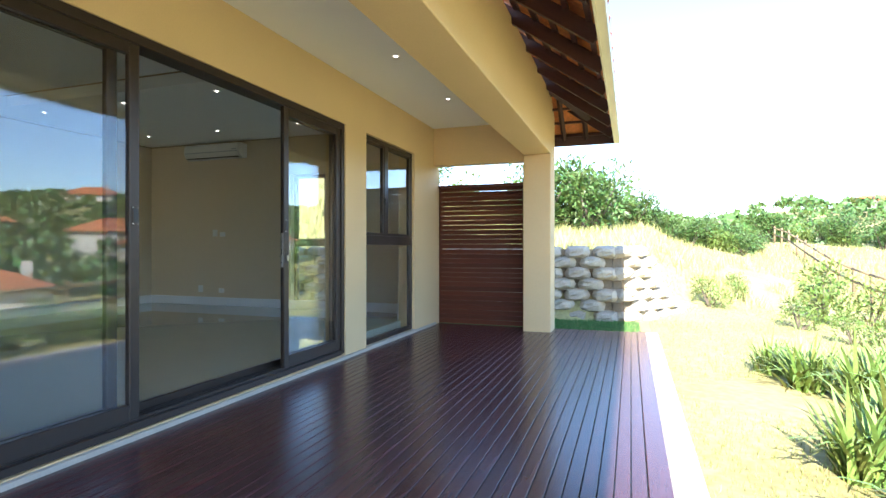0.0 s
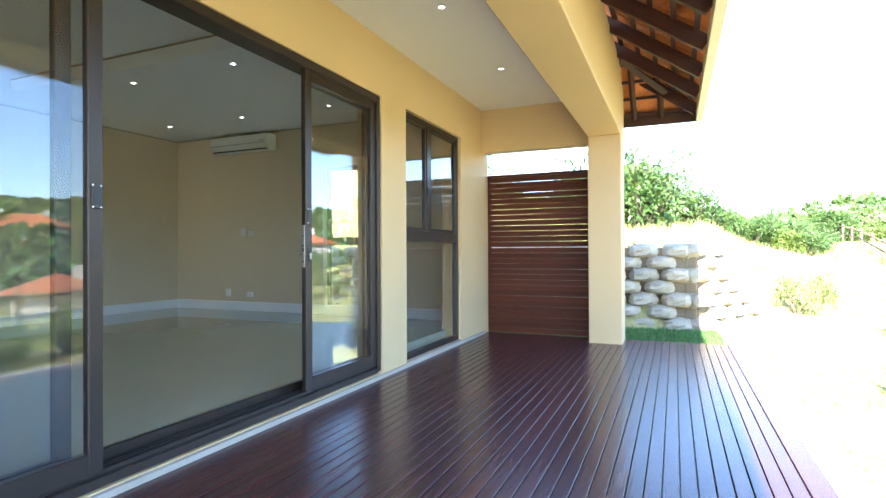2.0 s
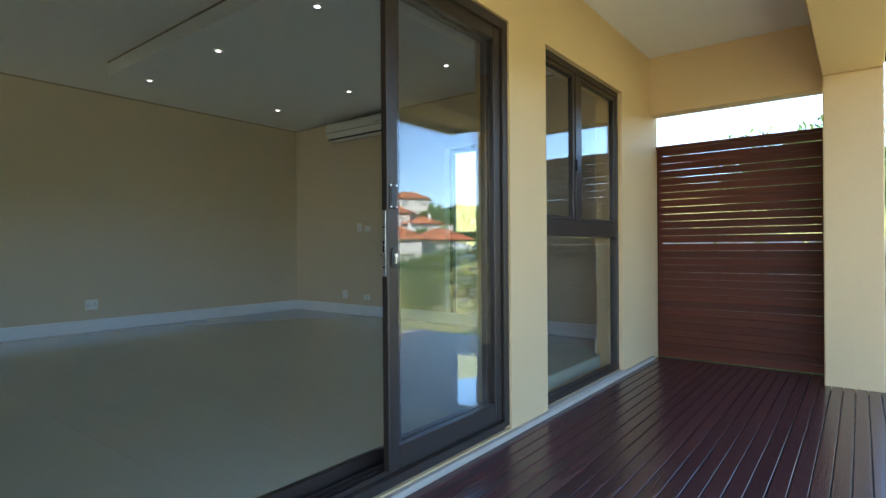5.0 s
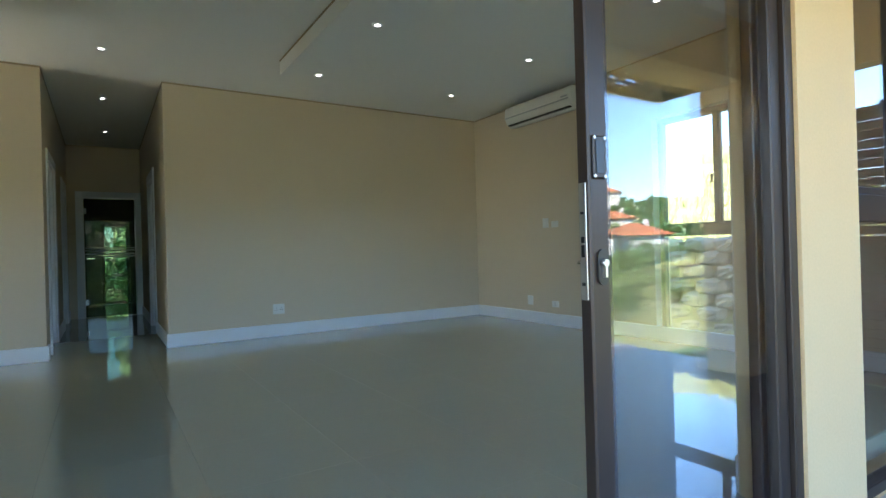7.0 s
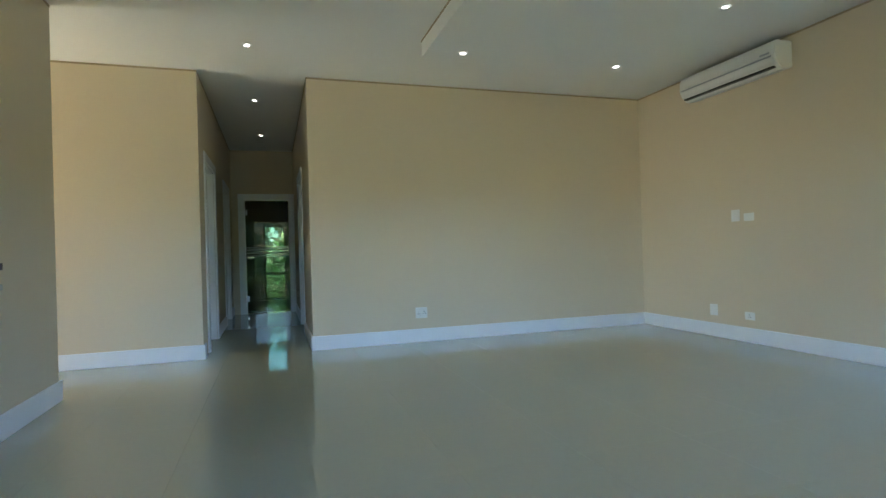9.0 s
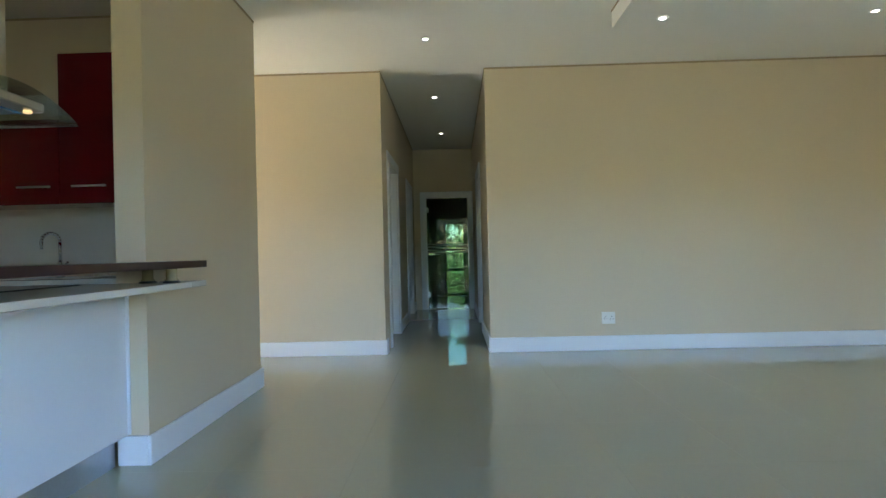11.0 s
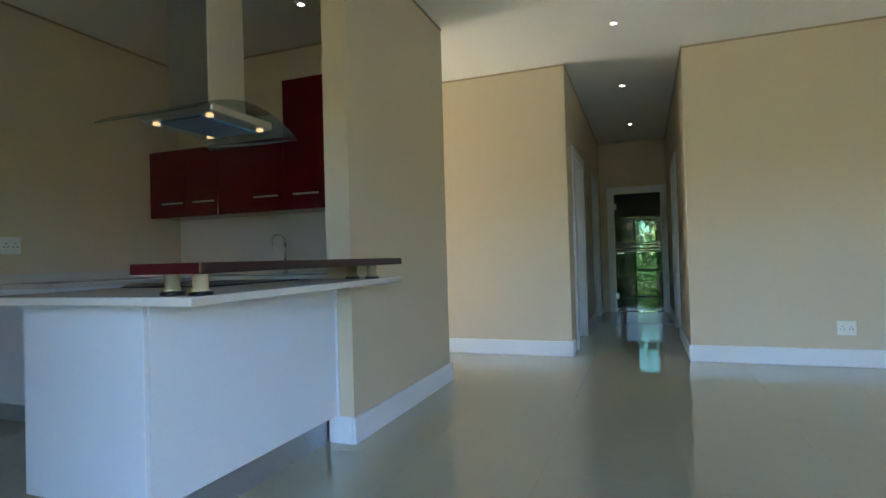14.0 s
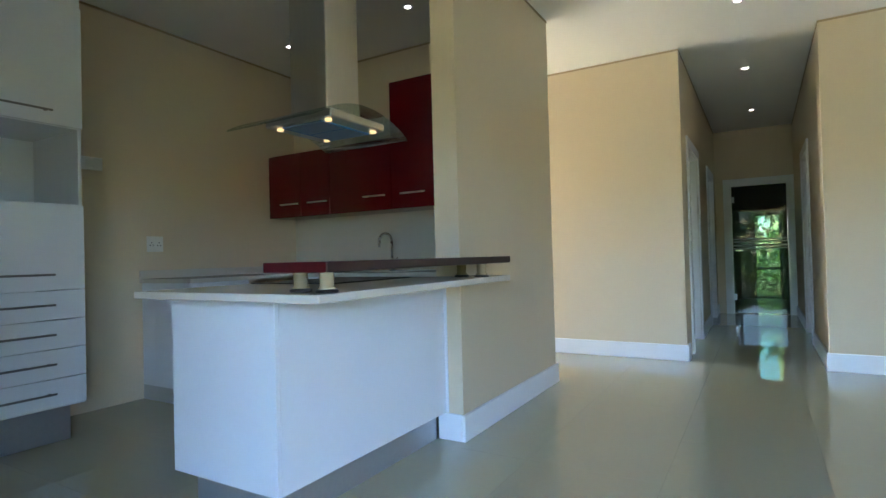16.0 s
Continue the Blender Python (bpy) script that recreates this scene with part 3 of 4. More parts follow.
# hallway doors
def door_set(name, axis, a0, a1, t, out, z1, label, leafmat):
    """White frame with architrave and a leaf; out: +1 or -1, the side the architrave faces."""
    loc = (t, (a0 + a1) / 2, 0) if axis == 'y' else ((a0 + a1) / 2, t, 0)
    d = thing(name, loc, label, "door", kind="structure")
    b = B()
    o0, o1 = sorted((t, t + out * 0.02))
    w = 0.085
    for b0, b1, c0, c1 in ((a0 - w, a0 + 0.012, 0.001, z1 + w), (a1 - 0.012, a1 + w, 0.001, z1 + w), (a0 + 0.012, a1 - 0.012, z1 - 0.012, z1 + w)):
        bar(b, axis, b0, b1, c0, c1, o0 + 0.001 if out > 0 else o0, o1 if out > 0 else o1 - 0.001, bevel=0.004)
    part("architrave", b, WHITE, d)
    b = B()
    j0, j1 = sorted((t - out * 0.16, t - out * 0.001))
    for b0, b1, c0, c1 in ((a0 + 0.001, a0 + 0.02, 0.001, z1 - 0.021), (a1 - 0.02, a1 - 0.001, 0.001, z1 - 0.021), (a0 + 0.001, a1 - 0.001, z1 - 0.02, z1 - 0.001)):
        bar(b, axis, b0, b1, c0, c1, j0, j1)
    part("jamb", b, WHITE, d)
    l0, l1 = sorted((t - out * 0.115, t - out * 0.075))
    if leafmat is not None:
        b = B()
        bar(b, axis, a0 + 0.022, a1 - 0.022, 0.006, z1 - 0.023, l0, l1)
        part("door_leaf", b, leafmat, d)
        b = B()
        p = a1 - 0.08
        q0, q1 = sorted((t - out * 0.074, t - out * 0.03))
        if axis == 'y':
            cyl(b, (q0, p, 1.0), (q1, p, 1.0), 0.01, n=10)
            bx(b, q1 - 0.012 if out > 0 else q0, q1 if out > 0 else q0 + 0.012, p - 0.11, p + 0.01, 0.99, 1.01)
        else:
            cyl(b, (p, q0, 1.0), (p, q1, 1.0), 0.01, n=10)
            bx(b, p - 0.11, p + 0.01, q1 - 0.012 if out > 0 else q0, q1 if out > 0 else q0 + 0.012, 0.99, 1.01)
        part("door_handle", b, CHROME, d)
    return d


door_set("door_1", 'x', -8.22, -7.32, HL, 1, DOORH, "white painted hallway door in a white frame", WHITE)
door_set("door_2", 'x', -10.35, -9.5, HL, 1, DOORH, "white painted hallway door in a white frame", WHITE)
door_set("door_3", 'x', -9.1, -8.25, HR, -1, DOORH, "white painted hallway door in a white frame", WHITE)
gd = door_set("door_4", 'y', 2.345, 3.10, HX, 1, 1.99, "tinted glass door with frosted stripes in a white frame", None)
pane("glass_leaf", gd, 'y', 2.37, 3.075, FZ + 0.01, 1.965, HX - 0.05, DOORGLASS)
FROST = node_mat("frosted_stripe", (0.55, 0.57, 0.55), 0.5, var=0.05)
for zz, hh in ((1.02, 0.012), (1.06, 0.02), (1.12, 0.012), (1.16, 0.008)):
    part("frosted_stripe", bx(B(), HX - 0.046, HX - 0.0445, 2.375, 3.07, zz, zz + hh), FROST, gd)
b = B()
cyl(b, (HX - 0.045, 2.41, 1.0), (HX - 0.005, 2.41, 1.0), 0.01, n=10)
bx(b, HX - 0.012, HX - 0.001, 2.40, 2.50, 0.99, 1.01)
part("door_handle", b, CHROME, gd)
for zz in (0.25, 1.72):
    part("hinge", bx(B(), HX - 0.056, HX - 0.03, 2.367, 2.405, zz, zz + 0.09), GREYP, gd)

# narrow garden window behind the glass door
fw = thing("window_3", (-14.1, 2.85, 0.02), "narrow dark-framed garden window beyond the glass door", "window", kind="structure")
b = B()
frame_rect(b, 'y', 2.60, 3.10, 0.02, 1.72, -14.13, -14.07, 0.05)
part("window_frame", b, BRONZE, fw)
b = B()
bar(b, 'y', 2.65, 3.05, 0.60, 0.65, -14.13, -14.07)
part("transom", b, BRONZE, fw)
pane("pane", fw, 'y', 2.645, 3.055, 0.065, 0.605, -14.1)
pane("pane", fw, 'y', 2.645, 3.055, 0.645, 1.675, -14.1)

# glazed entrance, out of view; its width is chosen to brighten the rooms
ent = thing("entrance_door", (-6.35, YS - 0.07, 0), "unseen glazed entrance at the end of the side passage, widened for sunlight", "door", kind="structure")
b = B()
ex0, ex1 = XR + 0.04, -3.0
frame_rect(b, 'x', ex0, ex1, 0.0, 2.6, YS - 0.1, YS - 0.04, 0.06)
for xx in (-5.85, -4.9, -3.95):
    bx(b, xx - 0.03, xx + 0.03, YS - 0.1, YS - 0.04, 0.06, 2.54)
part("door_frame", b, WHITE, ent)
pane("pane", ent, 'x', ex0 + 0.05, ex1 - 0.05, 0.05, 2.55, YS - 0.07)

# ---------------------------------------------------------------- timber screen
scr = thing("privacy_screen", (-0.8, 7.36, DZ), "slatted red-brown timber privacy screen beside the column", "screen")
sb = B()
bx(sb, 0, CX0 + 0.10 - XF - 0.06, -0.012, 0.012, 0, 0.066, bevel=0.003)
slat = shared("slat", sb, SCREENW)
z = DZ + 0.005
k = 0
while z < 1.89:
    piece("slat", slat, scr, (XF + 0.03, 7.36 + random.uniform(-0.002, 0.002), z), (0, random.uniform(-0.002, 0.002), 0))
    k += 1
    z += 0.066 + (0.0038 if z > 1.03 else 0.0022) + (0.008 if k == 16 else 0)
SCT = z
for x0, x1 in ((XF + 0.002, XF + 0.045), (CX0 - 0.03, CX0 + 0.02)):
    part("post", bx(B(), x0, x1, 7.374, 7.42, DZ, SCT, bevel=0.003), SCREENW, scr)
part("top_rail", bx(B(), XF + 0.002, CX0 + 0.02, 7.34, 7.42, SCT, SCT + 0.03, bevel=0.003), SCREENW, scr)

# ---------------------------------------------------------------- kitchen
def bar_handle(parent, x0, x1, y, z, axis='x', off=0.03, mat=STEEL):
    """A slim bar handle on two feet."""
    b = B()
    if axis == 'x':
        bx(b, x0, x1, y + off - 0.006, y + off, z - 0.006, z + 0.006, bevel=0.002)
        for xx in (x0 + 0.03, x1 - 0.03):
            bx(b, xx - 0.005, xx + 0.005, y, y + off - 0.006, z - 0.005, z + 0.005)
    else:
        bx(b, y + off - 0.006, y + off, x0, x1, z - 0.006, z + 0.006, bevel=0.002)
        for xx in (x0 + 0.03, x1 - 0.03):
            bx(b, y, y + off - 0.006, xx - 0.005, xx + 0.005, z - 0.005, z + 0.005)
    part("handle", b, mat, parent, "brushed steel bar handle")


# peninsula
ENDRED = node_mat("dark_red_edge_tape", (0.07, 0.006, 0.008), 0.35, var=0.06)
NXP, PYF, PYB = -3.015, 1.265, 0.675
pen = thing("kitchen_peninsula", (-3.6, 0.9, 0), "white peninsula unit with a recessed grey plinth", "kitchen unit")
part("end_panel", bx(B(), NXP - 0.02, NXP, PYB, PYF, 0.19, 0.884, bevel=0.0015), CABW, pen)
part("back_panel", bx(B(), PX0 + 0.013, NXP - 0.021, PYF - 0.02, PYF, 0.19, 0.884, bevel=0.0015), CABW, pen)
part("edge_trim", bx(B(), PX0 + 0.002, PX0 + 0.012, PYF - 0.03, PYF + 0.012, 0.19, 0.884, bevel=0.002), CABW, pen)
part("body", bx(B(), PX0 + 0.013, NXP - 0.022, PYB + 0.002, PYF - 0.021, 0.20, 0.88), CABW, pen)
part("plinth", bx(B(), PX0 + 0.02, NXP - 0.06, PYB + 0.06, PYF - 0.06, 0.001, 0.199), GREYP, pen)
ctop = thing("countertop", (-3.6, 1.1, 0.886), "pale speckled stone worktop on the white peninsula", "worktop")
part("slab", bx(B(), PX0 + 0.005, -2.90, 0.61, 1.585, 0.886, 0.914, bevel=0.003), STONE, ctop)
part("slab_return", bx(B(), -4.335, PX0 + 0.004, PY1 + 0.004, 1.585, 0.886, 0.914, bevel=0.003), STONE, ctop)
hob = thing("hob", (-3.7, 0.9, 0.914), "black glass hob set on the stone worktop", "hob")
part("glass_plate", bx(B(), -4.02, -3.42, 0.66, 1.16, 0.915, 0.920, bevel=0.002), BLACK, hob)
bt = thing("breakfast_bar", (-3.6, 1.38, 0.914), "dark red raised bar top on four chrome posts", "bar counter")
part("bar_top", bx(B(), -4.375, -2.955, 1.285, 1.57, 0.980, 1.014, bevel=0.002), WENGE, bt)
part("end_edge", bx(B(), -2.9548, -2.952, 1.287, 1.568, 0.981, 1.013), ENDRED, bt, "dark red end edge")
for px_, py_ in ((-3.01, 1.40), (-2.99, 1.535), (-4.11, 1.415), (-4.085, 1.54)):
    b = lathe(B(), px_, py_, [(0.029, 0.9262), (0.029, 0.930), (0.0235, 0.933), (0.0235, 0.9795)], 20)
    post = part("post", b, SATIN, bt, "warm satin chrome post")
    part("base_ring", lathe(B(), px_, py_, [(0.037, 0.9143), (0.038, 0.918), (0.037, 0.923), (0.031, 0.926)], 20), BLACK, post, "dark base ring")

# hood
HX0, HX1, HY0, HY1 = -4.09, -3.404, 0.533, 1.115
HCX, HCY = (HX0 + HX1) / 2, 0.86
hood = thing("island_hood", (HCX, HCY, 1.6), "steel island cooker hood with a curved glass canopy", "cooker hood")
b = B()
bx(b, -3.865, -3.625, 0.735, 0.975, 1.735, 2.55, bevel=0.004)
bx(b, -3.860, -3.630, 0.740, 0.970, 2.551, ZC - 0.001, bevel=0.003)
part("chimney", b, STEEL, hood)
b = B()
bx(b, -3.91, -3.51, 0.68, 1.10, 1.662, 1.70, bevel=0.006)
bx(b, -3.895, -3.595, 0.705, 1.005, 1.7005, 1.733, bevel=0.004)
part("body", b, STEEL, hood)
b = B()
for x0, x1 in ((-3.88, -3.715), (-3.705, -3.54)):
    bx(b, x0, x1, 0.78, 1.01, 1.654, 1.661)
part("grease_filter", b, FILTER, hood)
b = B()
for x0, x1, y0, y1 in ((-3.885, -3.535, 0.772, 0.778), (-3.885, -3.535, 1.012, 1.018), (-3.713, -3.707, 0.779, 1.011)):
    bx(b, x0, x1, y0, y1, 1.653, 1.6612)
part("filter_trim", b, node_mat("blue_protective_film", (0.05, 0.22, 0.5), 0.3, var=0.05), hood, "blue film strips round the filters")
for x_, y_ in ((-3.56, 0.73), (-3.55, 1.05), (-3.865, 1.06), (-3.87, 0.745)):
    part("lamp", cyl(B(), (x_, y_, 1.652), (x_, y_, 1.6615), 0.016, n=16), HOODLAMP, hood)
b = B()
n = 24
rows = []
for i in range(n + 1):
    u = -1 + 2 * i / n
    x_ = HCX + u * (HX1 - HX0) / 2
    z_ = 1.744 - 0.097 * u * u
    bulge = 0.0
    rows.append([b.verts.new((x_, HY0 - bulge, z_)), b.verts.new((x_, HY1 + bulge, z_)), b.verts.new((x_, HY1 + bulge, z_ + 0.008)), b.verts.new((x_, HY0 - bulge, z_ + 0.008))])
for p, q in zip(rows, rows[1:]):
    for k in range(4):
        b.faces.new((p[k], p[(k + 1) % 4], q[(k + 1) % 4], q[k])).smooth = k in (0, 2)
b.faces.new(rows[0])
b.faces.new(rows[-1][::-1])
part("glass_canopy", b, HOODGLASS, hood, "curved tinted glass canopy")

# red wall cabinets
CF = -5.16


def wall_cab(y0, y1, z0, z1, handles, label):
    c = thing("wall_cabinet", (KX + 0.17, (y0 + y1) / 2, z0), label, "kitchen cabinet", "red wall cabinets")
    part("body", bx(B(), KX + 0.001, CF - 0.021, y0 + 0.001, y1 - 0.001, z0, z1, bevel=0.001), REDGLOSS, c)
    w = (y1 - y0) / len(handles)
    for i, h in enumerate(handles):
        a = y0 + i * w
        d = part("cabinet_door", bx(B(), CF - 0.02, CF, a + 0.0015, a + w - 0.0015, z0 - 0.003, z1 - 0.001, bevel=0.0015), REDGLOSS, c)
        bar_handle(d, h - 0.115, h + 0.115, CF, z0 + 0.112, 'y', 0.028)


wall_cab(-1.095, -0.42, 1.41, 1.975, (-0.88, -0.545), "glossy dark red wall cabinet with two steel handles")
wall_cab(-0.418, 0.225, 1.41, 1.975, (0.07,), "glossy dark red wall cabinet with a steel handle")
wall_cab(0.227, 0.87, 1.41, 2.41, (0.44,), "tall glossy dark red wall cabinet")
part_f = bx(B(), KX + 0.001, CF - 0.015, KY + 0.001, -1.097, 1.41, 1.975)
tagged(part("filler_panel", part_f, REDGLOSS), "dark red filler strip beside the wall cabinets", "panel")
# backsplash, back worktop, tap
b = bx(B(), KX + 0.001, KX + 0.008, KY + 0.001, PY0 - 0.002, 0.935, 1.412)
structure("backsplash", b, node_mat("pale_splash_paint", (0.66, 0.63, 0.55), 0.35, var=0.02), "pale plain splashback behind the sink", "backsplash")
bc = thing("base_cabinet", (KX + 0.3, 0.2, 0), "white base cabinets below the back worktop", "kitchen cabinet")
part("body", bx(B(), KX + 0.001, KX + 0.57, -0.55, PY0 - 0.005, 0.15, 0.884), CABW, bc)
part("plinth", bx(B(), KX + 0.001, KX + 0.52, -0.55, PY0 - 0.005, 0.001, 0.149), GREYP, bc)
for i in range(3):
    a = -0.55 + i * 0.565
    d = part("cabinet_door", bx(B(), KX + 0.571, KX + 0.59, a + 0.002, a + 0.563, 0.155, 0.88, bevel=0.0015), CABW, bc)
    bar_handle(d, a + 0.18, a + 0.38, KX + 0.59, 0.82, 'y')
b = B()
bx(b, KX + 0.001, KX + 0.61, KY + 0.001, PY0 - 0.003, 0.886, 0.914, bevel=0.002)
bx(b, KX + 0.611, -3.95, KY + 0.001, KY + 0.60, 0.886, 0.914, bevel=0.002)
bx(b, KX + 0.011, -3.95, KY + 0.001, KY + 0.02, 0.9145, 0.975, bevel=0.002)
tagged(part("worktop", b, STONE), "pale stone worktop along the kitchen walls", "worktop")
sc = thing("base_cabinet", (-4.2, -0.9, 0), "white base cabinet at the end of the side worktop", "kitchen cabinet")
part("body", bx(B(), -4.45, -3.97, KY + 0.001, KY + 0.56, 0.15, 0.884), CABW, sc)
part("cabinet_door", bx(B(), -4.448, -3.972, KY + 0.561, KY + 0.58, 0.155, 0.88, bevel=0.0015), CABW, sc)
part("plinth", bx(B(), -4.45, -3.97, KY + 0.001, KY + 0.51, 0.001, 0.149), GREYP, sc)
tap = thing("kitchen_tap", (-5.3, 0.12, 0.914), "chrome swan-neck kitchen tap on the back worktop", "tap")
b = B()
lathe(b, -5.3, 0.12, [(0.026, 0.9145), (0.026, 0.93), (0.017, 0.94), (0.017, 1.02), (0.011, 1.03)], 14)
pts = [Vector((-5.3, 0.12, 1.03)), Vector((-5.3, 0.12, 1.16))]
for i in range(1, 11):
    a = math.pi * i / 10
    pts.append(Vector((-5.3 + 0.055 * (1 - math.cos(a)), 0.12 - 0.045 * (1 - math.cos(a)) / 2, 1.16 + 0.06 * math.sin(a))))
pts.append(pts[-1] + Vector((0, 0, -0.05)))
for p, q in zip(pts, pts[1:]):
    cyl(b, p, q, 0.011, n=10)
part("spout", b, CHROME, tap)
b = B()
cyl(b, (-5.3, 0.13, 0.99), (-5.26, 0.20, 1.02), 0.006, n=8)
part("lever", b, CHROME, tap)
sink = thing("sink", (-5.2, 0.15, 0.914), "steel inset sink rim on the back worktop", "sink")
b = B()
frame_rect2 = ((-5.42, -5.02, -0.1, -0.07), (-5.42, -5.02, 0.42, 0.45), (-5.42, -5.39, -0.07, 0.42), (-5.05, -5.02, -0.07, 0.42))
for x0, x1, y0, y1 in frame_rect2:
    bx(b, x0, x1, y0, y1, 0.9145, 0.920, bevel=0.002)
part("rim", b, STEEL, sink)
part("basin", bx(B(), -5.388, -5.052, -0.068, 0.418, 0.9145, 0.916), GREYP, sink)

# tall oven housing with drawers
TX0, TX1, TYF = -3.31, -2.72, -0.62
tall = thing("oven_housing_cabinet", (-3.0, -0.9, 0), "tall white cabinet with an empty oven niche over drawers", "kitchen cabinet")
for nm, (x0, x1, y0, y1, z0, z1) in zip(("side_panel", "side_panel", "back_panel", "shelf", "shelf", "shelf", "top_panel"), ((TX0, TX0 + 0.018, KY + 0.001, TYF, 0.245, 2.50), (TX1 - 0.018, TX1, KY + 0.001, TYF, 0.245, 2.50),
                               (TX0 + 0.018, TX1 - 0.018, KY + 0.001, KY + 0.015, 0.245, 2.50), (TX0 + 0.018, TX1 - 0.018, KY + 0.015, TYF, 0.245, 0.26),
                               (TX0 + 0.018, TX1 - 0.018, KY + 0.015, TYF, 1.35, 1.37), (TX0 + 0.018, TX1 - 0.018, KY + 0.015, TYF, 1.80, 1.82), (TX0 + 0.018, TX1 - 0.018, KY + 0.015, TYF, 2.48, 2.50))):
    part(nm, bx(B(), x0, x1, y0, y1, z0, z1), CABW, tall)
part("plinth", bx(B(), TX0 + 0.05, TX1, KY + 0.01, TYF - 0.06, 0.001, 0.244), GREYP, tall)
for i, (z0, z1) in enumerate(((0.254, 0.407), (0.411, 0.568), (0.572, 0.728), (0.732, 0.889), (0.893, 1.365), (1.805, 2.495))):
    d = part("drawer_front" if i < 4 else "cabinet_door", bx(B(), TX0 + 0.001, TX1 - 0.001, TYF + 0.001, TYF + 0.02, z0, z1, bevel=0.0015), CABW, tall)
    bar_handle(d, TX0 + 0.16, TX1 - 0.1, TYF + 0.02, z1 - 0.077 if i < 4 else z0 + 0.084 if i == 4 else z0 + 0.07, mat=DARKSTEEL)
part("upper_panel", bx(B(), TX0, TX1, KY + 0.001, TYF, 2.502, ZC - 0.002), CABW, tall)


# ---------------------------------------------------------------- sockets and switches
def wall_plate(name, centre, axis, out, w, h, label, pins, rocker=False):
    """A white plate with pin holes or rockers; axis: the wall's direction, out: the way it faces."""
    cx, cy, cz = centre
    t = thing(name, centre, label, "socket" if pins else "switch", "wall plates")
    b = B()
    e0, e1 = sorted((out * 0.001, out * 0.011))
    if axis == 'y':
        bx(b, cx + e0, cx + e1, cy - w / 2, cy + w / 2, cz - h / 2, cz + h / 2, bevel=0.003)
    else:
        bx(b, cx - w / 2, cx + w / 2, cy + e0, cy + e1, cz - h / 2, cz + h / 2, bevel=0.003)
    part("plate", b, PLASTIC, t)
    for k in range(pins):
        o = (k - (pins - 1) / 2) * w * 0.46
        b = B()
        for du, dv in ((0, 0.012), (-0.011, -0.010), (0.011, -0.010)):
            f0, f1 = sorted((out * 0.0105, out * 0.0118))
            if axis == 'y':
                bx(b, cx + f0, cx + f1, cy + o + du - 0.0035, cy + o + du + 0.0035, cz + dv - 0.0035, cz + dv + 0.0035)
            else:
                bx(b, cx + o + du - 0.0035, cx + o + du + 0.0035, cy + f0, cy + f1, cz + dv - 0.0035, cz + dv + 0.0035)
        part("pin_socket", b, BLACK, t)
        b = B()
        f0, f1 = sorted((out * 0.0105, out * 0.0145))
        if axis == 'y':
            bx(b, cx + f0, cx + f1, cy + o - 0.006, cy + o + 0.006, cz + h * 0.30, cz + h * 0.42, bevel=0.001)
        else:
            bx(b, cx + o - 0.006, cx + o + 0.006, cy + f0, cy + f1, cz + h * 0.30, cz + h * 0.42, bevel=0.001)
        part("rocker", b, PLASTIC, t)
    if rocker:
        f0, f1 = sorted((out * 0.0105, out * 0.0145))
        b = B()
        if axis == 'y':
            bx(b, cx + f0, cx + f1, cy - w * 0.2, cy + w * 0.2, cz - h * 0.28, cz + h * 0.28, bevel=0.002)
        else:
            bx(b, cx - w * 0.2, cx + w * 0.2, cy + f0, cy + f1, cz - h * 0.28, cz + h * 0.28, bevel=0.002)
        part("rocker", b, PLASTIC, t)
    return t


wall_plate("power_socket", (XR, 4.305, 0.357), 'y', 1, 0.13, 0.115, "white double power socket above the skirting", 2)
wall_plate("light_switch", (-5.455, YN, 1.273), 'x', -1, 0.10, 0.115, "white wall switch plate", 0, True)
wall_plate("thermostat", (-5.30, YN, 1.25), 'x', -1, 0.115, 0.075, "small white control plate", 0, True)
wall_plate("blank_plate", (-5.765, YN, 0.322), 'x', -1, 0.10, 0.115, "white blank cover plate above the skirting", 0)
wall_plate("power_socket", (-5.323, YN, 0.30), 'x', -1, 0.115, 0.075, "small white socket above the skirting", 1)
wall_plate("power_socket", (-4.07, KY, 1.17), 'x', 1, 0.125, 0.115, "white double power socket on the kitchen wall", 2)
wall_plate("isolator_switch", (-3.625, KY, 1.715), 'x', 1, 0.16, 0.09, "white isolator plate beside the tall cabinet", 0, True)
wall_plate("power_socket", (-2.98, KY + 0.015, 1.47), 'x', 1, 0.12, 0.115, "white socket inside the oven niche", 1)

# ---------------------------------------------------------------- air conditioner
AX0, AX1, AZ0, AZ1 = -5.93, -4.80, 2.495, 2.745
ac = thing("air_conditioner", ((AX0 + AX1) / 2, YN, AZ0), "white wall-mounted split air conditioner", "air conditioner")
b = B()
prof = [(YN - 0.001, AZ0 + 0.02), (YN - 0.12, AZ0), (YN - 0.185, AZ0 + 0.05), (YN - 0.215, AZ0 + 0.12), (YN - 0.205, AZ1 - 0.03), (YN - 0.18, AZ1), (YN - 0.001, AZ1)]
ends = [[b.verts.new((xx, y_, z_)) for y_, z_ in prof] for xx in (AX0, AX1)]
for i in range(len(prof)):
    j = (i + 1) % len(prof)
    b.faces.new((ends[0][i], ends[0][j], ends[1][j], ends[1][i]))
b.faces.new(ends[0][::-1])
b.faces.new(ends[1])
bmesh.ops.bevel(b, geom=b.edges[:], offset=0.008, segments=2, affect='EDGES')
part("body", b, PLASTIC, ac)
b = bx(B(), AX0 + 0.04, AX1 - 0.04, YN - 0.188, YN - 0.13, AZ0 + 0.018, AZ0 + 0.030)
part("air_outlet", b, BLACK, ac)
b = B()
bx(b, AX0 + 0.03, AX1 - 0.03, YN - 0.221, YN - 0.205, AZ0 + 0.105, AZ0 + 0.115)
part("panel_seam", b, GREYP, ac)
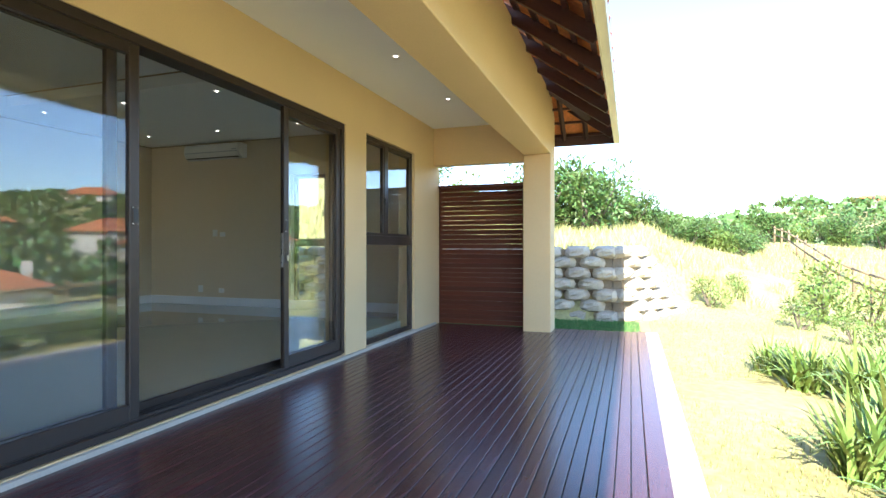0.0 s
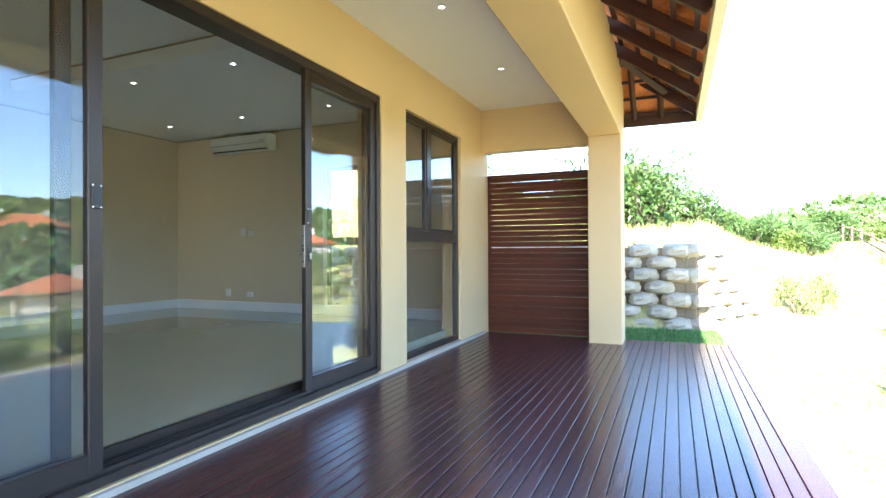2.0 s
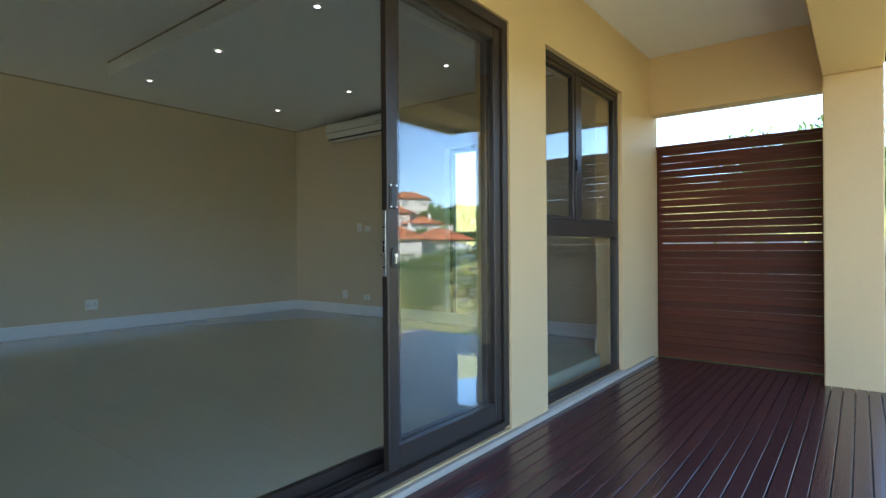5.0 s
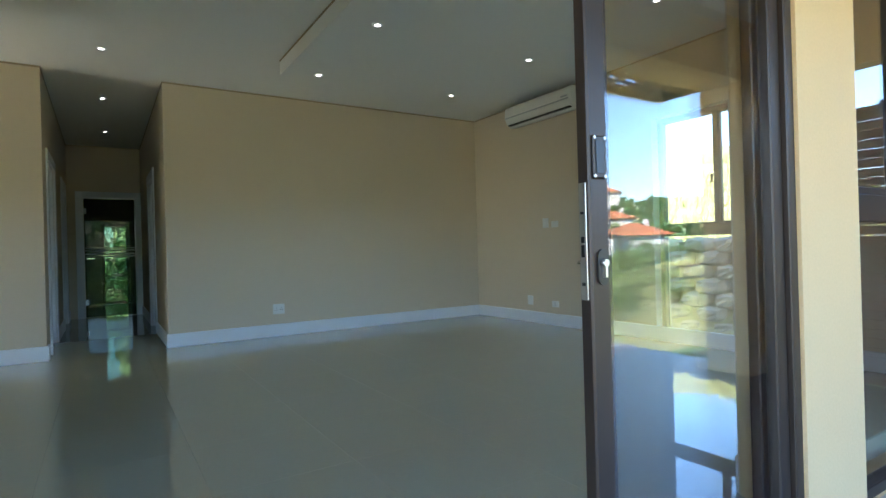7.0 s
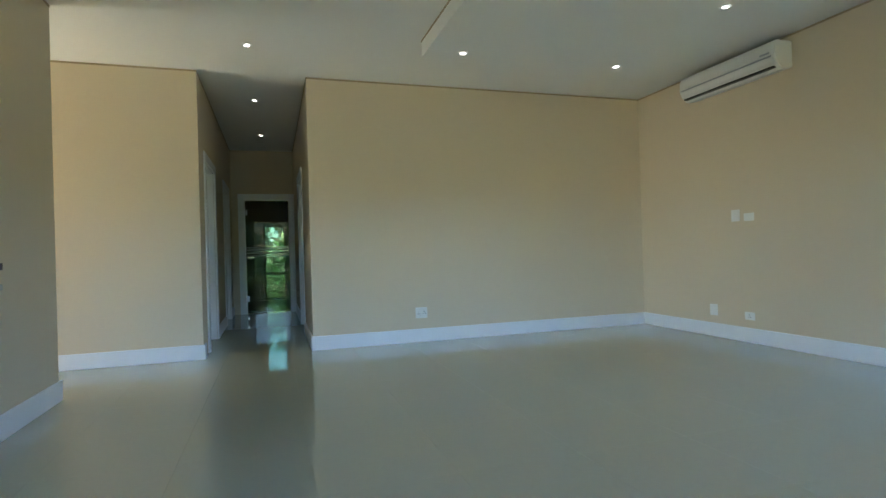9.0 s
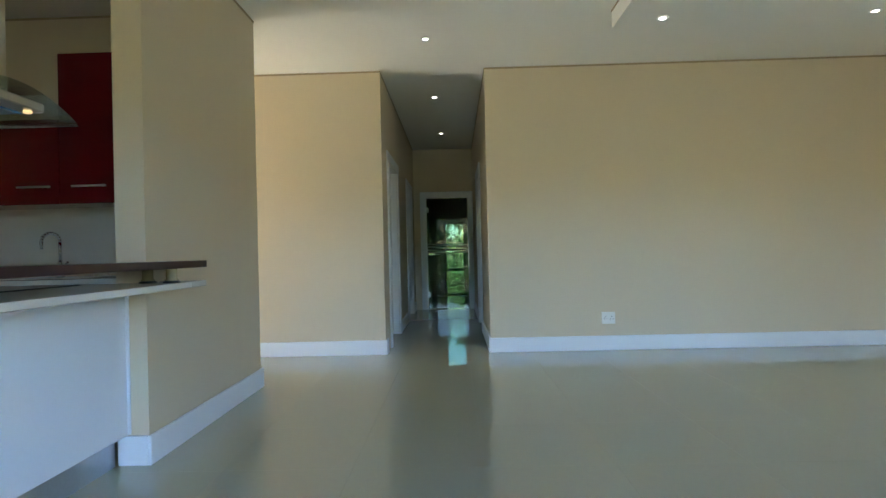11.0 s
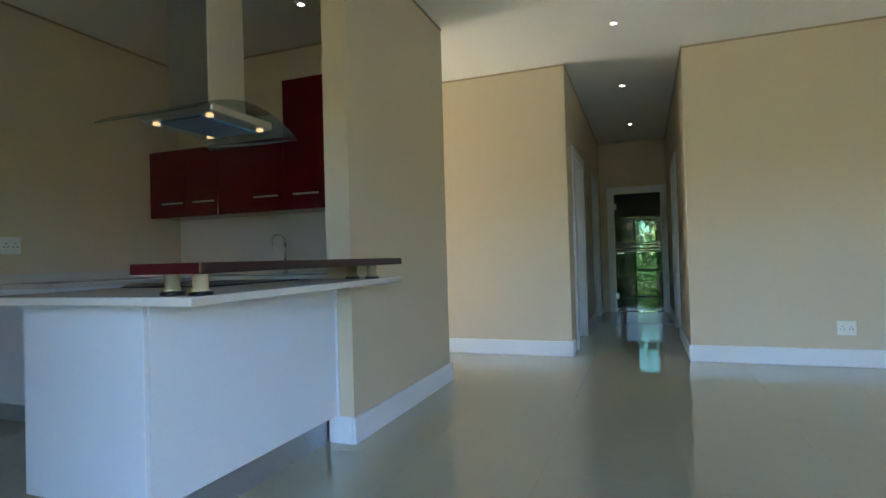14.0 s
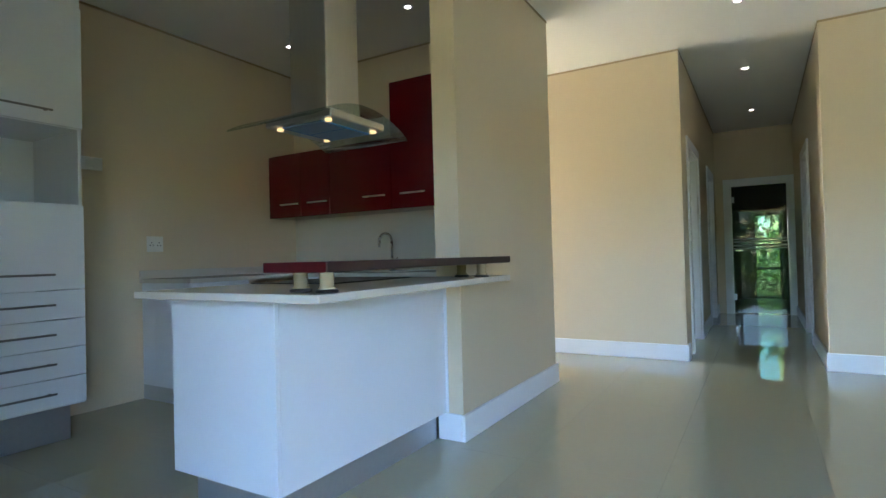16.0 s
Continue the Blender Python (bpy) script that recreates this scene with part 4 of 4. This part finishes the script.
b = bx(B(), AX1 - 0.14, AX1 - 0.05, YN - 0.219, YN - 0.205, AZ0 + 0.135, AZ0 + 0.15)
part("badge", b, GREYP, ac)


# ---------------------------------------------------------------- downlights
def downlight(x, y, z, watts=9):
    d = thing("downlight", (x, y, z), "small recessed ceiling downlight, switched on", "downlight", "ceiling downlights")
    b = B()
    n = 20
    r = [[b.verts.new((x + rr * math.cos(2 * math.pi * i / n), y + rr * math.sin(2 * math.pi * i / n), zz)) for i in range(n)] for rr, zz in ((0.040, z - 0.001), (0.038, z - 0.006), (0.021, z - 0.005), (0.020, z - 0.0012))]
    for p, q in zip(r, r[1:]):
        for i in range(n):
            b.faces.new((p[i], p[(i + 1) % n], q[(i + 1) % n], q[i])).smooth = True
    part("ring", b, WHITE, d)
    b = cyl(B(), (x, y, z - 0.0015), (x, y, z - 0.004), 0.0195, n=18)
    part("lens", b, LAMP, d)
    return d


for x, y in ((-5.53, 4.374), (-4.24, 4.375), (-5.53, 5.875), (-4.275, 5.887), (-2.914, 4.358), (-2.955, 5.89)):
    downlight(x, y, DZC)
for x, y in ((-6.12, 2.64), (-7.82, 2.65), (-9.7, 2.68), (-4.926, -0.611), (-4.88, 0.614)):
    downlight(x, y, ZC)
for y in (5.72, 4.25, 2.75, 1.2):
    downlight(-0.80, y, 2.752)


# ---------------------------------------------------------------- ground
def smooth(a, b, v):
    t = min(1, max(0, (v - a) / (b - a)))
    return t * t * (3 - 2 * t)


def ground_z(x, y):
    """Height of the land: lawn, bank behind the block wall, dip and far hills."""
    base = -0.26 - 0.42 * smooth(2.0, 7.5, x)
    e = 0.69 * min(max(y - 9.9, 0), 1.3) - 0.35
    bank = 1.05 * smooth(9.85, 10.1, y) * (1 - smooth(0.85 + e, 1.15 + e + 2.0 * smooth(10.9, 13, y), x)) + 0.09 * max(0, y - 10) * (1 - smooth(30, 60, y)) * (1 - 0.9 * smooth(0.0, 8.0, x))
    rise = 1.9 * smooth(16, 40, y) * smooth(-2, 6, x) * (1 - smooth(16, 34, x))
    left = 0.22 * max(0, -x - 1) * smooth(10, 16, y)
    dip = -6.0 * smooth(9, 40, x)
    far = 21.0 * smooth(60, 190, math.hypot(x * 0.95, y * 0.8)) * smooth(0, 60, x)
    far += 6.0 * smooth(60, 200, y) * (1 - smooth(0, 60, x))
    rough = 0.10 * noise.noise((x * 0.22, y * 0.22, 0.0)) * smooth(1.8, 6, math.hypot(max(0, x - 1.2), max(0, y - 7.6))) + 3.0 * noise.noise((x * 0.02, y * 0.02, 3.0)) * smooth(60, 140, math.hypot(x, y))
    return base + bank + rise + left + dip + far + rough


def axis_steps():
    s = [-600, -300, -160, -90, -50, -30, -20, -14, -10]
    v = -8.0
    while v < 18:
        s.append(v)
        v += 0.5
    while v < 60:
        s.append(v)
        v += 2.0
    while v < 260:
        s.append(v)
        v += 8.0
    return s + [300, 400, 600, 1000, 2000]


xs, ys = axis_steps(), axis_steps()
b = B()
grid = [[b.verts.new((x, y, ground_z(x, y) if not (x < 1.35 and y < 9.7) else -0.27)) for y in ys] for x in xs]
for i in range(len(xs) - 1):
    for j in range(len(ys) - 1):
        b.faces.new((grid[i][j], grid[i + 1][j], grid[i + 1][j + 1], grid[i][j + 1])).smooth = True
structure("ground", b, GRASSG, "sunlit lawn rising to rough grass and green hills", "ground")

# ---------------------------------------------------------------- block retaining wall
bw = thing("retaining_wall", (0.5, 9.7, -0.27), "dry-stacked rough concrete block retaining wall", "retaining wall", kind="structure")


def rough_block(seed):
    """A split-faced block: bulging front, six-sided outline, chipped edges."""
    rnd = random.Random(seed)
    tb = B()
    bx(tb, -0.225, 0.225, -0.17, 0.13, -0.105, 0.105)
    bmesh.ops.subdivide_edges(tb, edges=tb.edges[:], cuts=4, use_grid_fill=True)
    for v in tb.verts:
        u, w = v.co.x / 0.225, v.co.z / 0.105
        v.co.x *= 1 - 0.22 * abs(w) ** 1.3
        if v.co.y < 0:
            v.co.y += 0.11 * (max(abs(u), abs(w)) ** 6 + 0.15 * (u * u + w * w)) * (1 if v.co.y < -0.1 else 0.3) + rnd.uniform(-0.022, 0.022)
        v.co.z += rnd.uniform(-0.010, 0.010) - 0.012 * u * u
        v.co.x += rnd.uniform(-0.010, 0.010)
    return shared("block", tb, BLOCK)


block_meshes = [rough_block(i) for i in range(6)]
rows = 7
for r in range(rows):
    x = -6.2 + (0.25 if r % 2 else 0)
    while x < 1.02:
        piece("block", block_meshes[(r * 3 + int(x * 7)) % 6], bw, (x + random.uniform(-0.02, 0.02), 9.72 + 0.02 * r + random.uniform(-0.02, 0.02), -0.2 + r * 0.192), (random.uniform(-0.05, 0.05), random.uniform(-0.04, 0.04), random.uniform(-0.07, 0.07)))
        x += 0.50
for r in range(rows):
    u = 0.10 + (0.24 if r % 2 else 0)         # splayed wing, its top shorter than its foot
    while u < 1.55 - 0.13 * r:
        piece("block", block_meshes[(r + int(u * 5)) % 6], bw, (1.15 + 0.57 * u - 0.03 * r, 9.72 + 0.82 * u + 0.02 * r, -0.2 + r * 0.192), (0, random.uniform(-0.04, 0.04), radians(55) + random.uniform(-0.07, 0.07)))
        u += 0.48
b = bx(B(), -6.3, 0.9, 9.84, 10.2, -0.4, 1.0)
foot = [(0.91, 9.86), (1.06, 9.86), (1.80, 10.93), (1.50, 11.15), (0.91, 10.3)]
low = [b.verts.new((x, y, -0.4)) for x, y in foot]
high = [b.verts.new((x - (0.35 if y > 10.5 else 0), y - (0.4 if y > 10.5 else 0), 0.95)) for x, y in foot]
for i in range(5):
    b.faces.new((low[i], low[(i + 1) % 5], high[(i + 1) % 5], high[i]))
b.faces.new(high)
part("fill", b, node_mat("soil", (0.26, 0.20, 0.13), 0.95, var=0.3), bw)


# ---------------------------------------------------------------- plants
def leaf_card(bm, p, d, side, length, width):
    """One leaf: a bent pair of quads."""
    m = p + d * length * 0.5 + Vector((0, 0, 0.10 * length))
    e = p + d * length
    vs = [bm.verts.new(v) for v in (p - side * width * 0.2, p + side * width * 0.2, m + side * width * 0.5, m - side * width * 0.5, e)]
    bm.faces.new((vs[0], vs[1], vs[2], vs[3]))
    bm.faces.new((vs[3], vs[2], vs[4]))


def bush_parts(seed, n, r, h, size, low):
    """Stems and an uneven crown of many small leaves, base at the origin."""
    rnd = random.Random(seed)
    st, cr = B(), B()
    lobes = []
    for k in range(9):
        a = rnd.uniform(0, 2 * math.pi)
        q = Vector((math.cos(a) * r * rnd.uniform(0.1, 0.7), math.sin(a) * r * rnd.uniform(0.1, 0.7), h * rnd.uniform(low, 0.85)))
        lobes.append((q, r * rnd.uniform(0.3, 0.55)))
        cyl(st, (0, 0, -0.1), q * 0.5, 0.035 * h, 0.02 * h, 6, False)
        cyl(st, q * 0.5, q, 0.02 * h, 0.006 * h, 5, False)
    for k in range(n):
        q, rad = lobes[rnd.randrange(len(lobes))]
        v = Vector((rnd.gauss(0, 1), rnd.gauss(0, 1), rnd.gauss(0, 1))).normalized()
        p = q + v * rad * rnd.uniform(0.55, 1.1)
        if p.z < 0.02:
            continue
        d = (v + Vector((rnd.uniform(-1, 1), rnd.uniform(-1, 1), rnd.uniform(-0.6, 0.9)))).normalized()
        s = d.cross(Vector((rnd.uniform(-1, 1), rnd.uniform(-1, 1), 1))).normalized()
        leaf_card(cr, p, d, s, size * rnd.uniform(0.7, 1.4), size * 0.45)
    return st, cr


def make_bush(name, seed, n, r, h, size, mat, label, category="bush", group="", low=0.15):
    t = thing(name, (0, 0, 0), label, category, group)
    st, cr = bush_parts(seed, n, r, h, size, low)
    part("trunk", st, BARK, t)
    part("crown", cr, mat, t)
    return t


protos = [make_bush("bush", 11, 1700, 1.2, 1.7, 0.17, LEAF, "dense green wild bush on the grassy bank", "bush", "bushes on the bank"),
          make_bush("bush", 12, 1700, 1.3, 1.5, 0.17, LEAF2, "light green wild bush on the grassy bank", "bush", "bushes on the bank"),
          make_bush("bush", 13, 2200, 1.6, 2.3, 0.18, LEAF, "tall dark green wild bush on the grassy bank", "bush", "bushes on the bank")]
rnd = random.Random(5)
spots = []
for i in range(30):                      # along the crest behind the block wall, falling to the fence
    f = i / 29
    spots.append((-2.2 + 9.5 * f + rnd.uniform(-0.5, 0.5), 17.0 + 15 * f + rnd.uniform(-1.5, 1.5), (0.5 if f < 0.09 else 0.95 if f < 0.19 else 0.78 if f < 0.28 else 0.66 if f < 0.4 else 0.54), 2 if f < 0.25 else rnd.randrange(3)))
for i in range(26):                      # beyond the fence
    f = i / 25
    spots.append((9.5 + 13 * f + rnd.uniform(-0.8, 0.8), 40 - 10 * f + rnd.uniform(-3, 3), 0.72 + 0.18 * f, rnd.randrange(3)))
for i in range(9):                       # uphill, seen from inside through the end window
    spots.append((-9.5 + 0.95 * i + rnd.uniform(-0.4, 0.4), 19.5 + rnd.uniform(-2, 2.5), 0.85 if i < 5 else 0.45, rnd.randrange(3)))
for x, y, s, k in ((-17.2, 3.3, 0.75, 0), (-18.6, 2.3, 0.9, 1), (-19.5, 4.0, 1.1, 2), (-16.3, 2.4, 0.35, 1)):   # outside the far window
    spots.append((x, y, s, k))
used = set()
for x, y, s, k in spots:
    z = ground_z(x, y) - 0.05
    if k not in used:
        used.add(k)
        protos[k].location = (x, y, z)
        protos[k].scale = (s, s, s)
    else:
        o = copy_thing(protos[k], pose(x, y, z, 0, 0, rnd.uniform(0, 360)))
        q = s * rnd.uniform(0.85, 1.2)
        o.scale = (q, q, q * rnd.uniform(0.85, 1.1))


def strap_plant(seed, n, length, mat, label):
    rnd = random.Random(seed)
    t = thing("strap_leaf_plant", (0, 0, 0), label, "plant", "strap-leaved plants")
    b = B()
    for k in range(n):
        a = rnd.uniform(0, 2 * math.pi)
        d = Vector((math.cos(a), math.sin(a), 0))
        s = Vector((-math.sin(a), math.cos(a), 0))
        l = length * rnd.uniform(0.6, 1.15)
        w = 0.016 * rnd.uniform(0.7, 1.3)
        spread = rnd.uniform(0.25, 0.9)
        base = Vector((rnd.uniform(-0.12, 0.12), rnd.uniform(-0.12, 0.12), -0.03))
        prev = None
        for i in range(6):
            u = i / 5
            p = base + d * (l * spread * u) + Vector((0, 0, l * (1.15 * u - 0.95 * spread * u * u)))
            ww = w * (1 - u ** 2.2) + 0.001
            cur = (b.verts.new(p - s * ww), b.verts.new(p + s * ww))
            if prev:
                b.faces.new((prev[0], prev[1], cur[1], cur[0]))
            prev = cur
    part("foliage", b, mat, t)
    return t


sp = strap_plant(3, 130, 0.62, STRAP, "clump of long green strap leaves in the border")
first = True
for x, y, s in ((2.45, 3.35, 1.0), (2.75, 3.9, 1.1), (3.0, 3.3, 1.1), (2.75, 5.5, 1.05), (3.05, 5.1, 1.15), (2.55, 6.1, 0.8), (3.3, 4.4, 1.2), (3.5, 5.9, 1.0), (2.6, 2.5, 1.0), (3.1, 2.0, 1.2), (4.3, 3.4, 1.1), (4.1, 4.9, 1.0)):
    if first:
        sp.location, sp.scale, first = (x, y, ground_z(x, y)), (s, s, s), False
    else:
        o = copy_thing(sp, pose(x, y, ground_z(x, y), 0, 0, rnd.uniform(0, 360)))
        o.scale = (s, s, s)
sh = make_bush("shrub", 31, 900, 0.5, 0.6, 0.06, LEAF2, "small light green shrub in the grass", "shrub", "garden shrubs", 0.08)
first = True
for x, y, s in ((4.6, 11.6, 1.6), (4.2, 7.7, 0.8), (5.2, 9.0, 0.9), (5.6, 12.3, 1.3), (3.9, 10.3, 0.8), (5.6, 6.4, 1.0), (5.0, 13.6, 1.1), (2.7, 11.6, 0.9), (3.4, 13.0, 0.8), (4.3, 9.2, 0.7)):
    if first:
        sh.location, sh.scale, first = (x, y, ground_z(x, y)), (s, s, s), False
    else:
        o = copy_thing(sh, pose(x, y, ground_z(x, y), 0, 0, rnd.uniform(0, 360)))
        o.scale = (s, s, s)

# grass blades
def blades(name, n, area, hgt, mat, seed, label, keep):
    rnd = random.Random(seed)
    vs, fs = [], []
    for k in range(n):
        x, y = rnd.uniform(area[0], area[1]), rnd.uniform(area[2], area[3])
        if not keep(x, y, rnd):
            continue
        z = ground_z(x, y) if not (x < 1.35 and y < 9.7) else -0.27
        a = rnd.uniform(0, math.pi)
        h = hgt * rnd.uniform(0.5, 1.4)
        w = 0.05 * h + 0.003
        c, s = math.cos(a) * w, math.sin(a) * w
        lx, ly = rnd.uniform(-0.5, 0.5) * h, rnd.uniform(-0.5, 0.5) * h
        i = len(vs)
        vs += [(x - c, y - s, z - 0.01), (x + c, y + s, z - 0.01), (x + lx, y + ly, z + h)]
        fs.append((i, i + 1, i + 2))
    me = bpy.data.meshes.new(name)
    me.from_pydata(vs, [], fs)
    me.materials.append(mat)
    return tagged(new(name, me), label, "grass", kind="stuff")


blades("lawn_grass", 60000, (1.5, 7.5, -1, 12), 0.032, BLADE, 1, "short green lawn grass beside the deck", lambda x, y, r: noise.noise((x * 0.5, y * 0.5, 1)) > -0.3)
# blades where the house's shadow falls, with that shade in their colour
blades("shaded_grass", 26000, (-3, 1.35, 7.45, 9.6), 0.05, SHADEG, 2, "grass at the foot of the block wall, shade put into its green", lambda x, y, r: True)
blades("rough_grass", 60000, (-9, 16, 10, 34), 0.26, DRY, 3, "long dry yellow-green grass on the bank", lambda x, y, r: not (x > 1.6 and y < 12) and noise.noise((x * 0.3, y * 0.3, 5)) > -0.25)

# ---------------------------------------------------------------- pole fence
fence = thing("pole_fence", (8, 20, ground_z(8, 20)), "weathered timber pole fence with two rails", "fence")
line = [(6.9, 5.0), (7.0, 8.0), (7.15, 11.2), (7.3, 14.6), (7.6, 18.0), (7.9, 21.5), (8.3, 25.5), (8.8, 30.0), (9.3, 35.0), (9.7, 40.0)]
pts = []
for (xa, ya), (xb, yb) in zip(line, line[1:]):
    for u in (0, 0.5):
        x, y = xa + (xb - xa) * u, ya + (yb - ya) * u
        pts.append(Vector((x, y, ground_z(x, y))))
for p in pts:
    part("post", cyl(B(), p + Vector((0, 0, -0.2)), p + Vector((0.01, 0, 1.0)), 0.055, 0.05, 10), FENCEW, fence)
for hgt in (0.5, 0.88):
    for p, q in zip(pts, pts[1:]):
        part("rail", cyl(B(), p + Vector((-0.05, 0, hgt)), q + Vector((-0.05, 0, hgt)), 0.042, 0.036, 8), FENCEW, fence)


# ---------------------------------------------------------------- houses on the far slope
def house(x, y, z, w, d, hgt, turn, label):
    h = thing("house", (0, 0, 0), label, "house", "houses on the far slope")
    b = B()
    bx(b, -w / 2, w / 2, -d / 2, d / 2, -9, hgt, bevel=0.02)
    part("wall", b, WHITEWALL, h)
    b = B()
    o, rh = 0.9, min(w, d) * 0.26
    lo = [b.verts.new(v) for v in ((-w / 2 - o, -d / 2 - o, hgt), (w / 2 + o, -d / 2 - o, hgt), (w / 2 + o, d / 2 + o, hgt), (-w / 2 - o, d / 2 + o, hgt))]
    if w > d:
        hi = [b.verts.new((-(w - d) / 2, 0, hgt + rh)), b.verts.new(((w - d) / 2, 0, hgt + rh))]
        fs = ((lo[0], lo[1], hi[1], hi[0]), (lo[1], lo[2], hi[1]), (lo[2], lo[3], hi[0], hi[1]), (lo[3], lo[0], hi[0]))
    else:
        hi = [b.verts.new((0, -(d - w) / 2 - 0.01, hgt + rh)), b.verts.new((0, (d - w) / 2 + 0.01, hgt + rh))]
        fs = ((lo[0], lo[1], hi[0]), (lo[1], lo[2], hi[1], hi[0]), (lo[2], lo[3], hi[1]), (lo[3], lo[0], hi[0], hi[1]))
    for f in fs:
        b.faces.new(f)
    b.faces.new(lo[::-1])
    part("roof", b, ROOFT, h)
    n = max(2, int(w / 3.2))
    for st in range(max(1, int(hgt / 2.9))):
        for i in range(n):
            cx = -w / 2 + (i + 0.5) * w / n
            b = bx(B(), cx - 0.8, cx + 0.8, -d / 2 - 0.04, -d / 2 + 0.1, 0.7 + st * 2.9, 2.2 + st * 2.9)
            part("window", b, PANE, h)
        for i in range(2):
            cy = -d / 2 + (i + 0.5) * d / 2
            b = bx(B(), -w / 2 - 0.04, -w / 2 + 0.1, cy - 0.8, cy + 0.8, 0.7 + st * 2.9, 2.2 + st * 2.9)
            part("window", b, PANE, h)
    part("chimney", bx(B(), w * 0.18, w * 0.18 + 0.9, -0.4, 0.4, hgt + 0.2, hgt + rh + 0.7), WHITEWALL, h)
    h.location = (x, y, z)
    h.rotation_euler = (0, 0, radians(turn))


def far(bearing, dist):
    return math.sin(radians(bearing)) * dist, math.cos(radians(bearing)) * dist


for bearing, dist, el, w, d, hg, tn in ((40.4, 190, 5.2, 14, 11, 5.8, 140), (41.8, 150, 3.7, 12, 10, 3.2, 150), (40.6, 105, 1.0, 11, 10, 3.0, 150), (36.3, 108, 0.9, 11, 9, 3.0, 130),
                                        (38.6, 140, 2.6, 9, 8, 3.0, 140), (51.4, 190, 4.8, 16, 11, 3.2, 150), (49.3, 125, 1.6, 15, 11, 5.8, 135), (46.8, 110, 0.5, 8, 8, 5.8, 130),
                                        (56.5, 62, -3.4, 7, 7, 3.2, 120), (60, 140, 2.2, 16, 12, 3.2, 125), (20.3, 230, 3.9, 20, 9, 3.0, 170)):
    hx, hy = far(bearing, dist)
    house(hx, hy, 0.95 + dist * math.tan(radians(el)) - hg, w, d, hg, tn, "plastered house with an orange tiled hip roof among trees")

# woodland on the hills
rnd = random.Random(9)
vs, fs = [], []
for k in range(1500):
    be, di = rnd.uniform(-5, 100), rnd.uniform(75, 240)
    cx, cy = far(be, di)
    if cx < 16:
        continue
    if math.hypot(cx - 10, cy - 20) < 24:
        continue
    r = rnd.uniform(1.5, 3.2)
    cz = ground_z(cx, cy) + r * 0.6
    for j in range(44):
        v = Vector((rnd.gauss(0, 1), rnd.gauss(0, 1), abs(rnd.gauss(0, 0.9)))).normalized() * r * rnd.uniform(0.7, 1.1)
        s = r * rnd.uniform(0.12, 0.26)
        q = Euler((rnd.uniform(0, 6), rnd.uniform(0, 6), rnd.uniform(0, 6))).to_matrix()
        i = len(vs)
        vs += [tuple(Vector((cx, cy, cz)) + v + q @ Vector(c)) for c in ((-s, -s, 0), (s, -s * 0.8, 0.2 * s), (s * 0.8, s, 0), (-s * 0.9, s, 0.2 * s))]
        fs.append((i, i + 1, i + 2, i + 3))
me = bpy.data.meshes.new("woodland")
me.from_pydata(vs, [], fs)
me.materials.append(LEAF)
tagged(new("woodland", me), "green woodland covering the far hillside", "trees", kind="stuff")
